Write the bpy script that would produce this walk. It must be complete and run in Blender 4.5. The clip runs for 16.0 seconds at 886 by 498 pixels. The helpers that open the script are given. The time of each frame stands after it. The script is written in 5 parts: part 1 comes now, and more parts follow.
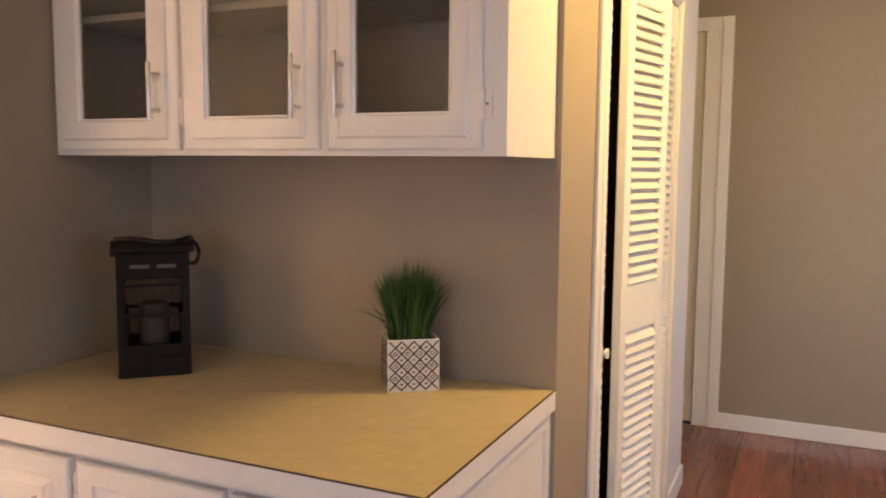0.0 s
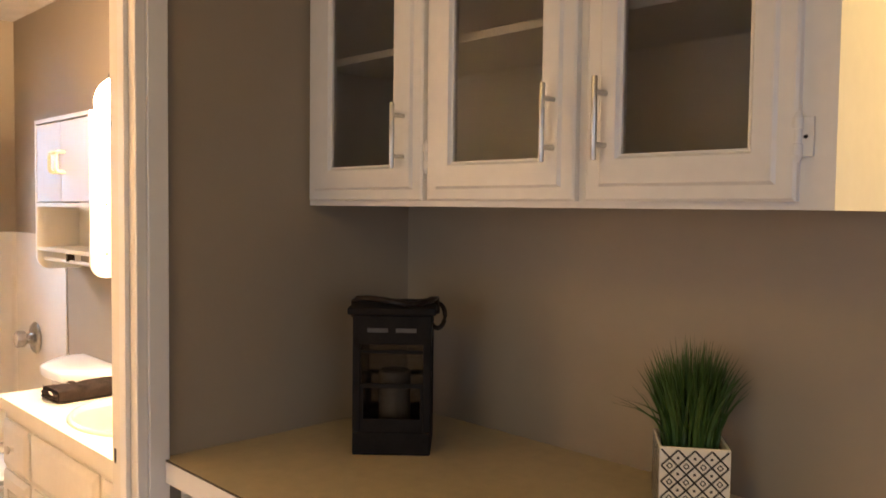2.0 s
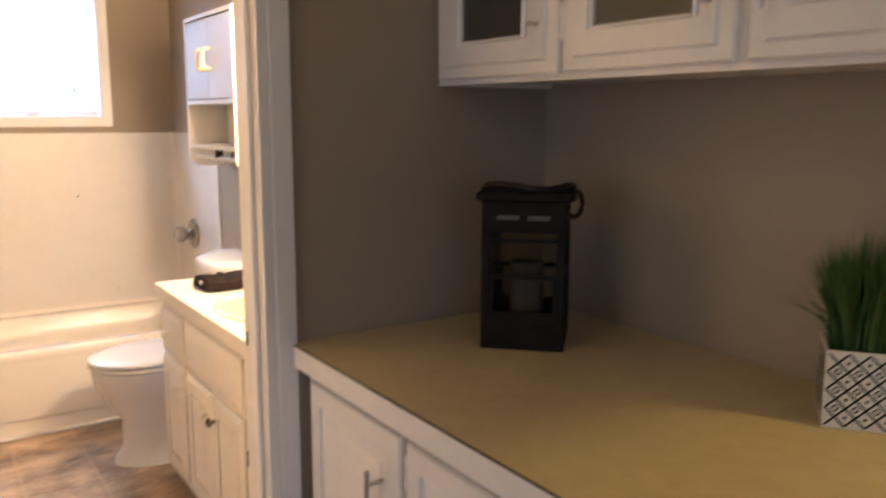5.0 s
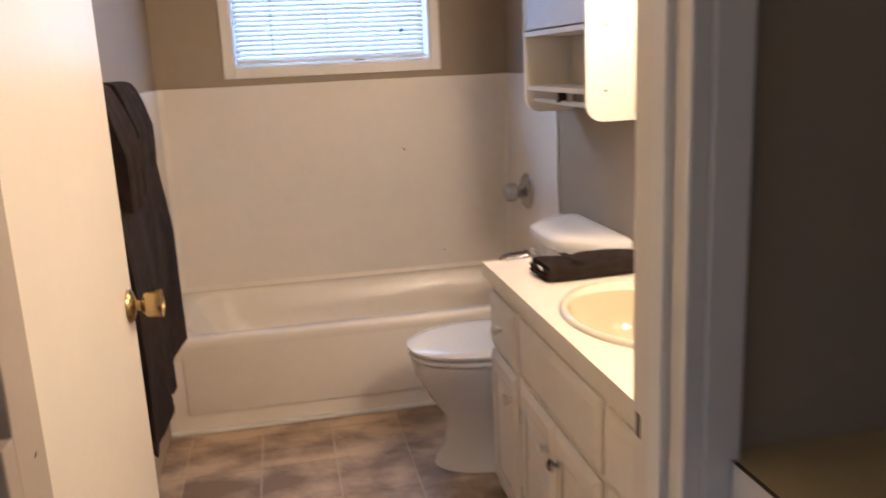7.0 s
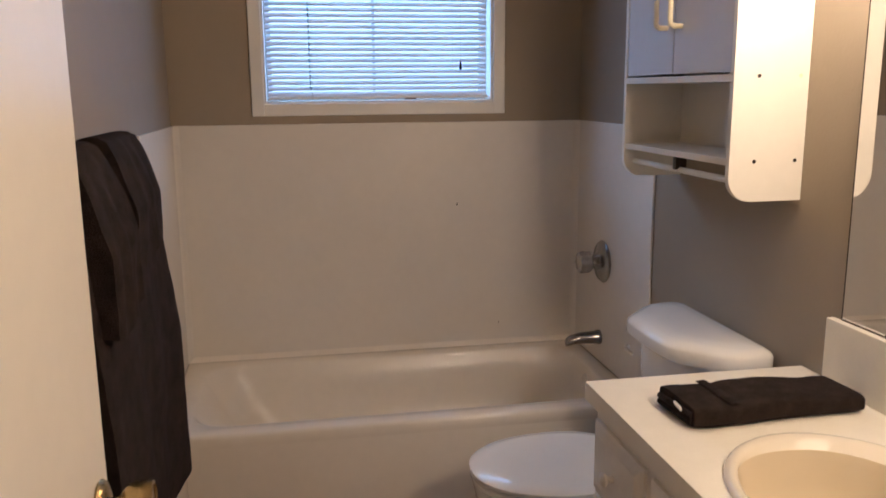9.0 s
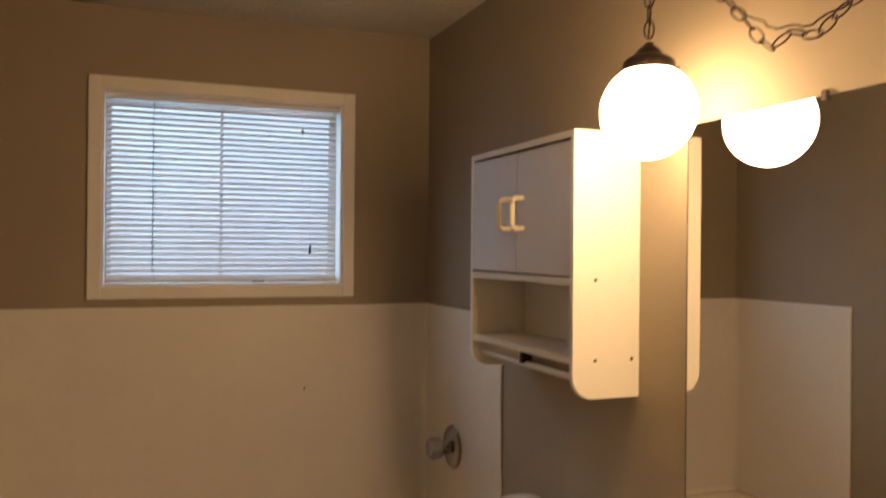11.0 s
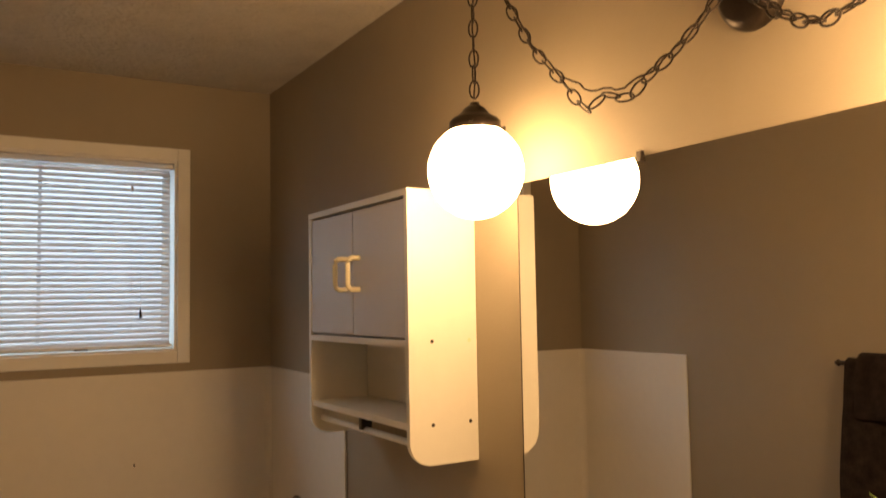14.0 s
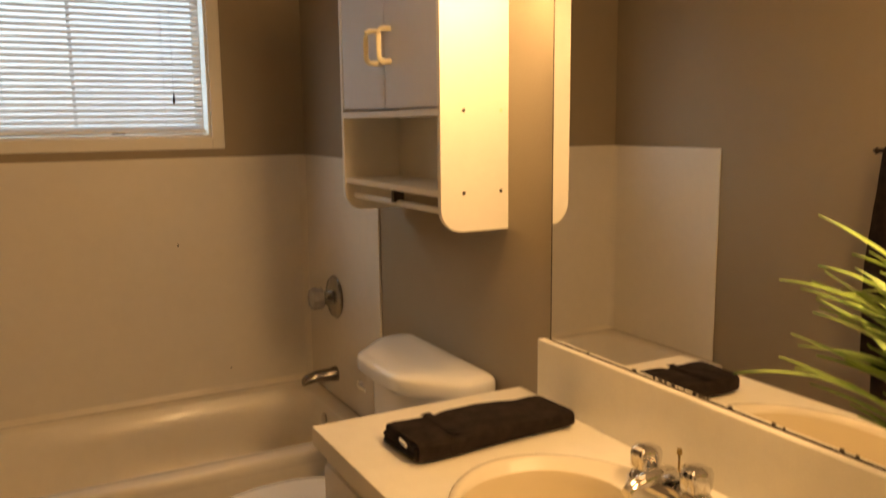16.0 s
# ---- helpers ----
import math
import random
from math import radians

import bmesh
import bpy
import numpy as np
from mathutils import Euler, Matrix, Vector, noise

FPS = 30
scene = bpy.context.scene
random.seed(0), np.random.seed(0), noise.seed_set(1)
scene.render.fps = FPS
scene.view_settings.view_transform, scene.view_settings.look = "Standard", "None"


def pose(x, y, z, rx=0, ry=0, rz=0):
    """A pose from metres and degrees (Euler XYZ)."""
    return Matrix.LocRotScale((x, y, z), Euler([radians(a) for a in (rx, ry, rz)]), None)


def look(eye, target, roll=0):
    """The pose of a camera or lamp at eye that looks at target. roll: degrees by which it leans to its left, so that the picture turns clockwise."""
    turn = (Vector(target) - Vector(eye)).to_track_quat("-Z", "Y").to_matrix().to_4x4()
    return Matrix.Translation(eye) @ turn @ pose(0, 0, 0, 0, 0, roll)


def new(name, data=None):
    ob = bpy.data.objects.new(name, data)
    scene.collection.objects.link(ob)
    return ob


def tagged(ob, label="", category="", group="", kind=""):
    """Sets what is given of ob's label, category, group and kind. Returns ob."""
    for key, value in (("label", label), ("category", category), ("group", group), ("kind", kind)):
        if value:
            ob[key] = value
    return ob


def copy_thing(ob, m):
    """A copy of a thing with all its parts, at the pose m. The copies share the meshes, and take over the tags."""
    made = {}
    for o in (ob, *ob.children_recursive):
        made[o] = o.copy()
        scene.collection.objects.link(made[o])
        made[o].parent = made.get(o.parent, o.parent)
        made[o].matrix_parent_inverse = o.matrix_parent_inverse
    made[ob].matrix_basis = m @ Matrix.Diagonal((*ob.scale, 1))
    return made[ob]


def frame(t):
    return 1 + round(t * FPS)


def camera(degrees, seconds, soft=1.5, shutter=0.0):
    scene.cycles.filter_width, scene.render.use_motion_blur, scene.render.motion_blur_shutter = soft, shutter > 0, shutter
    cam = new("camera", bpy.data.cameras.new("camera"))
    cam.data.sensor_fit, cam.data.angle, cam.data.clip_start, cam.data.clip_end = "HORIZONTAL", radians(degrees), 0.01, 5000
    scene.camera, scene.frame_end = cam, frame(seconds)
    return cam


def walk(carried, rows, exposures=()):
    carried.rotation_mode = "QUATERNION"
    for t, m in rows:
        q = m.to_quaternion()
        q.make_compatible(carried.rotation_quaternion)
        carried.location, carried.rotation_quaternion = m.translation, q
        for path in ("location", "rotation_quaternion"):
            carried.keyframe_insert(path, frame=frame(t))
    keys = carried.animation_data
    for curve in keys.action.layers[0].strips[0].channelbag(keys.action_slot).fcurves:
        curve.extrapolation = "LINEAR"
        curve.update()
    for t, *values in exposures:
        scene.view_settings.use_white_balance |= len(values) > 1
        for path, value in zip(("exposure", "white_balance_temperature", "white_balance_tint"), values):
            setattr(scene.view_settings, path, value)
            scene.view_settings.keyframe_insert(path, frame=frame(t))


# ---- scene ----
cam = camera(57.3, 16.0, shutter=0.5)
PATH = [
    (0, (0.225, 0.637, 1.42), (-0.604, 2.446, 1.218), 0.5),
    (0.5, (0.206, 0.632, 1.409), (-0.724, 2.387, 1.181), 0.6),
    (1, (0.179, 0.676, 1.421), (-0.88, 2.36, 1.212), 0.2),
    (1.5, (0.137, 0.836, 1.446), (-1.136, 2.374, 1.328), 0.4),
    (2, (0.101, 0.963, 1.436), (-1.33, 2.356, 1.337), 0.7),
    (2.5, (0.101, 0.998, 1.491), (-1.347, 2.378, 1.515), 0.5),
    (3, (0.111, 1.01, 1.519), (-1.311, 2.406, 1.683), 0.4),
    (5.5, (-0.037, 1.072, 1.359), (-1.759, 1.98, 0.905), -0.0),
    (6, (-0.209, 1.074, 1.369), (-2.036, 1.737, 0.897), 0.0),
    (6.5, (-0.444, 1.14, 1.358), (-2.305, 1.671, 0.854), -0.9),
    (7, (-0.712, 1.244, 1.352), (-2.626, 1.614, 0.903), -2.7),
    (7.5, (-0.961, 1.299, 1.369), (-2.91, 1.448, 0.942), -2.1),
    (8, (-1.192, 1.25, 1.384), (-3.13, 1.455, 0.934), -1.8),
    (10.5, (-1.36, 1.165, 1.472), (-3.256, 1.788, 1.342), 0.1),
    (11, (-1.347, 1.177, 1.502), (-3.214, 1.895, 1.507), 0.5),
    (11.5, (-1.35, 1.2, 1.546), (-3.172, 2.005, 1.726), 0.6),
    (12, (-1.354, 1.22, 1.571), (-3.143, 2.072, 1.843), -0.1),
    (12.5, (-1.356, 1.238, 1.583), (-3.112, 2.139, 1.907), -0.7),
    (13, (-1.361, 1.251, 1.578), (-3.088, 2.208, 1.9), -0.9),
    (13.5, (-1.368, 1.262, 1.551), (-3.081, 2.264, 1.801), -1.0),
    (14, (-1.376, 1.269, 1.525), (-3.093, 2.287, 1.657), -1.0),
    (14.5, (-1.378, 1.269, 1.505), (-3.101, 2.285, 1.549), -0.8),
    (15, (-1.377, 1.267, 1.482), (-3.113, 2.259, 1.449), -0.3),
    (15.5, (-1.376, 1.266, 1.447), (-3.122, 2.231, 1.3), -0.2),
    (16, (-1.366, 1.266, 1.414), (-3.108, 2.199, 1.102), -0.6),
]
EXPOSURES = [(0.0, 0.25, 5850, 17), (0.7, 0.14, 5850, 17), (1.5, -0.08, 6150, 13), (2.5, 0.0, 6550, 10), (3.2, -0.05, 7000, 10), (5.5, -0.54, 5250, 10), (6.5, -0.93, 5100, 10), (7.0, -1.38, 5200, 10), (7.5, -1.98, 5100, 10), (8.2, -2.12, 4650, 10), (10.3, -2.28, 6450, 10), (11.0, -2.47, 7150, 10), (12.5, -2.75, 8100, 10), (14.0, -2.5, 8300, 10), (15.0, -2.34, 7800, 10), (15.5, -2.28, 8800, 10), (16.0, -2.28, 9400, 10)]
walk(cam, [(t, look(eye, target, roll)) for t, eye, target, roll in PATH], EXPOSURES)

# ---- world and light ----
world = bpy.data.worlds.new("sky")
scene.world = world
world.use_nodes = True
wn = world.node_tree.nodes
sky = wn.new("ShaderNodeTexSky")
sky.sky_type, sky.sun_disc = "NISHITA", False
sky.sun_elevation, sky.sun_rotation = radians(32), radians(150)
wn["Background"].inputs["Strength"].default_value = 0.12
world.node_tree.links.new(sky.outputs[0], wn["Background"].inputs["Color"])


def lamp(name, kind, where, watts, color, radius=0.05, size=(1.0, 1.0)):
    data = bpy.data.lights.new(name, kind)
    data.energy, data.color = watts, color
    if kind == "POINT":
        data.shadow_soft_size = radius
    if kind == "AREA":
        data.shape, data.size, data.size_y = "RECTANGLE", size[0], size[1]
    if kind == "SUN":
        data.angle = radius
    ob = new(name, data)
    ob.matrix_basis = where
    return ob


RX_OUT = 1.80
# low sun, hall lamps and daylight areas; of these only the bath window shows
lamp("sun", "SUN", look((-8, -6, 6), (0, 0, 0)), 1.0, (1.0, 0.95, 0.88), radians(8))
GLOBE = (-2.732, 2.153, 1.788)
# hall lamp without fixture, unseen, inferred from the shadow edge on the countertop
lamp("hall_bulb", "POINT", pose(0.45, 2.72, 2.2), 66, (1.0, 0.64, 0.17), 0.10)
# unseen lamp, added to warm the alcove's back wall
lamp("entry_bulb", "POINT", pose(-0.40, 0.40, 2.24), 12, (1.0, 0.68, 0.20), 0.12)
# unseen daylight behind the walker, set low to brighten the base cabinet
lamp("living_window_daylight", "AREA", look((0.2, -2.55, 1.02), (0.2, 0, 1.02)), 19, (0.76, 0.82, 1.0), 0, (1.7, 2.0))
lamp("bath_window_daylight", "AREA", look((-5.05, 1.517, 1.95), (-3.0, 1.517, 1.75)), 265, (0.47, 0.70, 1.0), 0, (1.9, 1.7))
# unseen fill from the east, added to cool and brighten the alcove's side wall
lamp("east_window_daylight", "AREA", look((RX_OUT, 0.75, 1.4), (0, 0.75, 1.4)), 7.5, (0.52, 0.66, 1.0), 0, (1.4, 1.3))
# unseen fill, added to brighten the far end of the hall
lamp("side_window_daylight", "AREA", look((RX_OUT, 4.25, 1.4), (0, 4.25, 1.3)), 11, (0.86, 0.91, 1.0), 0, (1.2, 1.2))


# ---- materials ----
def mat(name, color, rough=0.5, metal=0.0, vary=0.06, scale=6.0, bump=0.0, bump_scale=60.0, spec=0.5, coat=0.0, second=None, per_object=0.0, stretch=None, world_space=False, relief=0.004, span=(0.3, 0.7), fine=0.35, detail=6):
    """A surface with two scales of colour variation and fine relief."""
    m = bpy.data.materials.new(name)
    m.use_nodes = True
    nt = m.node_tree
    b = nt.nodes["Principled BSDF"]
    b.inputs["Roughness"].default_value, b.inputs["Metallic"].default_value = rough, metal
    b.inputs["Specular IOR Level"].default_value, b.inputs["Coat Weight"].default_value = spec, coat
    tc = nt.nodes.new("ShaderNodeTexCoord")
    vec = tc.outputs["Object"]
    if world_space:
        vec = nt.nodes.new("ShaderNodeNewGeometry").outputs["Position"]
    if stretch:
        mp = nt.nodes.new("ShaderNodeMapping")
        mp.inputs["Scale"].default_value = stretch
        nt.links.new(vec, mp.inputs["Vector"])
        vec = mp.outputs["Vector"]
    n1 = nt.nodes.new("ShaderNodeTexNoise")
    n1.inputs["Scale"].default_value, n1.inputs["Detail"].default_value = scale, detail
    n2 = nt.nodes.new("ShaderNodeTexNoise")
    n2.inputs["Scale"].default_value, n2.inputs["Detail"].default_value = scale * 9, 4
    for n in (n1, n2):
        nt.links.new(vec, n.inputs["Vector"])
    mean = nt.nodes.new("ShaderNodeMath")
    mean.operation = "MULTIPLY_ADD"
    mean.inputs[1].default_value = fine
    nt.links.new(n2.outputs["Fac"], mean.inputs[0])
    mul = nt.nodes.new("ShaderNodeMath")
    mul.operation = "MULTIPLY"
    mul.inputs[1].default_value = 1 - fine
    nt.links.new(n1.outputs["Fac"], mul.inputs[0])
    nt.links.new(mul.outputs[0], mean.inputs[2])
    fac = mean.outputs[0]
    if per_object:
        oi = nt.nodes.new("ShaderNodeObjectInfo")
        ma = nt.nodes.new("ShaderNodeMath")
        ma.operation = "MULTIPLY_ADD"
        ma.inputs[1].default_value = per_object
        nt.links.new(oi.outputs["Random"], ma.inputs[0])
        nt.links.new(fac, ma.inputs[2])
        sub = nt.nodes.new("ShaderNodeMath")
        sub.operation = "SUBTRACT"
        sub.inputs[1].default_value = per_object / 2
        nt.links.new(ma.outputs[0], sub.inputs[0])
        fac = sub.outputs[0]
    ramp = nt.nodes.new("ShaderNodeValToRGB")
    dark = [c * (1 - vary * 2) for c in color]
    light = [min(1, c * (1 + vary * 2)) for c in color]
    if second:
        dark = second
        light = color
    ramp.color_ramp.elements[0].position, ramp.color_ramp.elements[1].position = span
    ramp.color_ramp.elements[0].color, ramp.color_ramp.elements[1].color = (*dark, 1), (*light, 1)
    nt.links.new(fac, ramp.inputs["Fac"])
    nt.links.new(ramp.outputs["Color"], b.inputs["Base Color"])
    if bump:
        n3 = nt.nodes.new("ShaderNodeTexNoise")
        n3.inputs["Scale"].default_value, n3.inputs["Detail"].default_value = bump_scale, 5
        nt.links.new(tc.outputs["Object"], n3.inputs["Vector"])
        bp = nt.nodes.new("ShaderNodeBump")
        bp.inputs["Strength"].default_value, bp.inputs["Distance"].default_value = bump, relief
        nt.links.new(n3.outputs["Fac"], bp.inputs["Height"])
        nt.links.new(bp.outputs["Normal"], b.inputs["Normal"])
    return m


def glass(name, color, rough=0.0, ior=1.45):
    m = bpy.data.materials.new(name)
    m.use_nodes = True
    b = m.node_tree.nodes["Principled BSDF"]
    b.inputs["Base Color"].default_value = (*color, 1)
    b.inputs["Roughness"].default_value, b.inputs["Transmission Weight"].default_value, b.inputs["IOR"].default_value = rough, 1.0, ior
    return m


def glow(name, color, strength):
    m = bpy.data.materials.new(name)
    m.use_nodes = True
    b = m.node_tree.nodes["Principled BSDF"]
    b.inputs["Base Color"].default_value = (0.9, 0.88, 0.84, 1)
    b.inputs["Emission Color"].default_value, b.inputs["Emission Strength"].default_value = (*color, 1), strength
    b.inputs["Roughness"].default_value = 0.15
    return m


WALL = mat("greige_wall_paint", (0.305, 0.252, 0.186), 0.6, vary=0.02, scale=2.0, bump=0.12, bump_scale=90)
CEIL = mat("textured_ceiling", (0.53, 0.485, 0.42), 0.9, vary=0.05, scale=9, bump=1.0, bump_scale=48, relief=0.015)
TRIM = mat("white_trim_paint", (0.78, 0.76, 0.72), 0.38, vary=0.02, scale=4, bump=0.05, bump_scale=40)
CABP = mat("white_cabinet_paint", (0.76, 0.74, 0.71), 0.34, vary=0.025, scale=5, bump=0.06, bump_scale=50)
VANP = mat("cream_vanity_paint", (0.80, 0.76, 0.68), 0.36, vary=0.03, scale=5, bump=0.06, bump_scale=50)
# darker than the cream jamb on the latch side
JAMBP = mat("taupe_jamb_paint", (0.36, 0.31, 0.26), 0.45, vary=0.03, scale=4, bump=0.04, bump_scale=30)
DOORP = mat("cream_door_paint", (0.76, 0.71, 0.62), 0.3, vary=0.02, scale=3, bump=0.04, bump_scale=30)
COUNTER = mat("beige_laminate", (0.47, 0.395, 0.245), 0.42, vary=0.05, scale=30, bump=0.03, bump_scale=200)
VANTOP = mat("almond_laminate", (0.80, 0.76, 0.66), 0.3, vary=0.02, scale=20)
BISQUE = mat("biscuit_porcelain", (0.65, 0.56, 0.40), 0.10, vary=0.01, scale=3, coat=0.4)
# the rim's lit gloss is put into this paler copy of the biscuit
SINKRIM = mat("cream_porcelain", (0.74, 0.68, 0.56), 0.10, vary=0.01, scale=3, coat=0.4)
PORC = mat("white_porcelain", (0.80, 0.79, 0.77), 0.1, vary=0.01, scale=3, coat=0.5)
TUBM = mat("white_tub_enamel", (0.83, 0.78, 0.70), 0.27, vary=0.02, scale=3, coat=0.15)
SURR = mat("surround_panel", (0.77, 0.73, 0.67), 0.24, vary=0.02, scale=3, bump=0.03, bump_scale=14)
STEEL = mat("brushed_nickel", (0.55, 0.53, 0.50), 0.28, 1.0, vary=0.08, scale=60)
CHROME = mat("chrome", (0.75, 0.75, 0.76), 0.07, 1.0, vary=0.02, scale=20)
DULL = mat("dull_chrome", (0.30, 0.29, 0.28), 0.22, 1.0, vary=0.15, scale=30)
BRASS = mat("worn_brass", (0.44, 0.33, 0.15), 0.27, 1.0, vary=0.1, scale=40)
BRONZE = mat("dark_bronze", (0.036, 0.026, 0.020), 0.32, 0.6, vary=0.2, scale=30)
BLACKIRON = mat("black_painted_metal", (0.010, 0.008, 0.007), 0.65, 0.0, vary=0.25, scale=30, bump=0.1, spec=0.15)
DARKBROWN = mat("bare_brown_wood", (0.12, 0.075, 0.045), 0.7, vary=0.2, scale=20, stretch=(6, 6, 1))
TOWEL = mat("dark_brown_terry", (0.021, 0.015, 0.013), 0.95, vary=0.3, scale=30, bump=1.0, bump_scale=420, spec=0.1)
TAG = mat("white_label_cloth", (0.75, 0.74, 0.72), 0.8, vary=0.03)
WOOD = mat("red_brown_wood_floor", (0.30, 0.10, 0.055), 0.24, vary=0.2, scale=5, second=(0.15, 0.05, 0.03), per_object=0.35, stretch=(8, 0.8, 8), coat=0.2, world_space=True)
VINYL = mat("stone_pattern_vinyl", (0.56, 0.42, 0.29), 0.32, vary=0.2, scale=5.0, second=(0.20, 0.140, 0.105), per_object=0.10, world_space=True, bump=0.1, bump_scale=25, stretch=(1.5, 1.0, 1.0), span=(0.38, 0.62), fine=0.16, detail=2.5)
GROUT = mat("floor_joint", (0.56, 0.45, 0.34), 0.8, vary=0.1)
# closet shade is put into this wall colour; the roof slab reuses it
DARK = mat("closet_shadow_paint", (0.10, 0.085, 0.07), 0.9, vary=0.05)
GRASS = mat("green_plastic_grass", (0.060, 0.13, 0.022), 0.45, vary=0.3, scale=40, second=(0.016, 0.05, 0.010))
LEAF = mat("lime_green_leaf", (0.29, 0.40, 0.10), 0.45, vary=0.2, scale=25, second=(0.10, 0.20, 0.04))
POTW = mat("white_glazed_pot", (0.72, 0.68, 0.60), 0.3, vary=0.03)
INK = mat("black_pot_pattern", (0.03, 0.025, 0.02), 0.5, vary=0.1)
SLOT = mat("worn_grey_metal", (0.10, 0.095, 0.09), 0.6, vary=0.2)
# ivory taken down to dark brown: the lantern's dimness is in the colour
CANDLE = mat("ivory_candle", (0.09, 0.073, 0.052), 0.6, vary=0.05)
SLAT = mat("white_blind_slat", (0.80, 0.80, 0.80), 0.4, vary=0.02)
nt = SLAT.node_tree
thin = nt.nodes.new("ShaderNodeBsdfTranslucent")
thin.inputs["Color"].default_value = (0.75, 0.77, 0.80, 1)
both = nt.nodes.new("ShaderNodeMixShader")
both.inputs["Fac"].default_value = 0.17
nt.links.new(nt.nodes["Principled BSDF"].outputs[0], both.inputs[1])
nt.links.new(thin.outputs[0], both.inputs[2])
nt.links.new(both.outputs[0], nt.nodes["Material Output"].inputs["Surface"])
MELAM = mat("white_melamine", (0.80, 0.77, 0.70), 0.35, vary=0.015, scale=4)
LILAC = mat("pale_grey_melamine", (0.62, 0.60, 0.60), 0.35, vary=0.015, scale=4)
CREAMP = mat("cream_plastic", (0.80, 0.72, 0.52), 0.35, vary=0.02)
SMOKE = glass("smoky_cabinet_glass", (0.66, 0.63, 0.57), 0.12, 1.2)
LANGLASS = glass("lantern_glass", (0.62, 0.57, 0.50), 0.14, 1.15)
FLUTED = mat("cloudy_fluted_plastic", (0.42, 0.40, 0.38), 0.16, vary=0.15, scale=40, coat=0.5)
SEAM = mat("brown_laminate_seam", (0.055, 0.038, 0.024), 0.6, vary=0.1)
ACRYL = glass("clear_acrylic", (0.92, 0.90, 0.88), 0.03)
PANE = glass("window_glass", (0.97, 0.98, 1.0), 0.0)
GLOBEM = glow("lit_opal_glass", (1.0, 0.66, 0.37), 178.0)
GLOBEM2 = glow("bright_opal_glass", (1.0, 0.66, 0.37), 480.0)
MIRRORM = mat("mirror_silver", (0.93, 0.93, 0.92), 0.0, 1.0, vary=0.0)
SCREEN = glass("screened_window_glass", (0.62, 0.64, 0.68), 0.0)


# ---- building helpers ----
def thing(name, label, category, where=None, group="", kind=""):
    e = new(name)
    e.empty_display_size = 0.1
    e.matrix_basis = where or Matrix()
    return tagged(e, label, category, group, kind)


def part(name, bm, material, parent=None, label=""):
    """One mesh object; its shape is given in the thing's own coordinates."""
    me = bpy.data.meshes.new(name)
    bm.normal_update()
    bm.to_mesh(me)
    bm.free()
    me.materials.append(material)
    ob = new(name, me)
    if parent:
        ob.parent = parent
    if label:
        ob["label"] = label
    return ob


def again(ob, parent, where):
    """The same part once more, sharing its mesh."""
    o = new(ob.name.split(".")[0], ob.data)
    o.parent, o.matrix_basis = parent, where
    return o


def smooth(ob, angle=40):
    for p in ob.data.polygons:
        p.use_smooth = True
    ob.data.set_sharp_from_angle(angle=radians(angle))
    return ob


def merge(a, *others):
    for b in others:
        me = bpy.data.meshes.new("tmp")
        b.to_mesh(me)
        b.free()
        a.from_mesh(me)
        bpy.data.meshes.remove(me)
    return a


def block(x0, x1, y0, y1, z0, z1, bevel=0.0, seg=2):
    bm = bmesh.new()
    bmesh.ops.create_cube(bm, size=1.0, matrix=Matrix.LocRotScale(((x0 + x1) / 2, (y0 + y1) / 2, (z0 + z1) / 2), None, (abs(x1 - x0), abs(y1 - y0), abs(z1 - z0))))
    if bevel:
        bmesh.ops.bevel(bm, geom=bm.edges[:], offset=bevel, segments=seg, profile=0.5, affect="EDGES")
    return bm


def blocks(*rows, bevel=0.0):
    bm = block(*rows[0], bevel)
    for r in rows[1:]:
        merge(bm, block(*r, bevel))
    return bm


def moved(bm, m):
    bm.transform(m)
    return bm


def lathe(profile, seg=32, ends=True):
    """A turned shape about z from (radius, height) pairs."""
    bm = bmesh.new()
    rings = []
    for r, z in profile:
        if r < 1e-6:
            rings.append([bm.verts.new((0, 0, z))])
        else:
            rings.append([bm.verts.new((r * math.cos(2 * math.pi * i / seg), r * math.sin(2 * math.pi * i / seg), z)) for i in range(seg)])
    for a, b in zip(rings, rings[1:]):
        for i in range(seg):
            j = (i + 1) % seg
            if len(a) == 1 and len(b) > 1:
                bm.faces.new((a[0], b[i], b[j]))
            elif len(b) == 1 and len(a) > 1:
                bm.faces.new((a[i], a[j], b[0]))
            elif len(a) > 1:
                bm.faces.new((a[i], a[j], b[j], b[i]))
    if ends:
        for r in (rings[0], rings[-1]):
            if len(r) > 2:
                bm.faces.new(r)
    bmesh.ops.recalc_face_normals(bm, faces=bm.faces[:])
    return bm


def loft(rings, close=True, caps=(True, True)):
    """Skin between rings of equally many points."""
    bm = bmesh.new()
    vs = [[bm.verts.new(p) for p in r] for r in rings]
    n = len(vs[0])
    for a, b in zip(vs, vs[1:]):
        for i in range(n if close else n - 1):
            j = (i + 1) % n
            bm.faces.new((a[i], a[j], b[j], b[i]))
    if close and caps[0]:
        bm.faces.new(vs[0])
    if close and caps[1]:
        bm.faces.new(vs[-1])
    bmesh.ops.recalc_face_normals(bm, faces=bm.faces[:])
    return bm


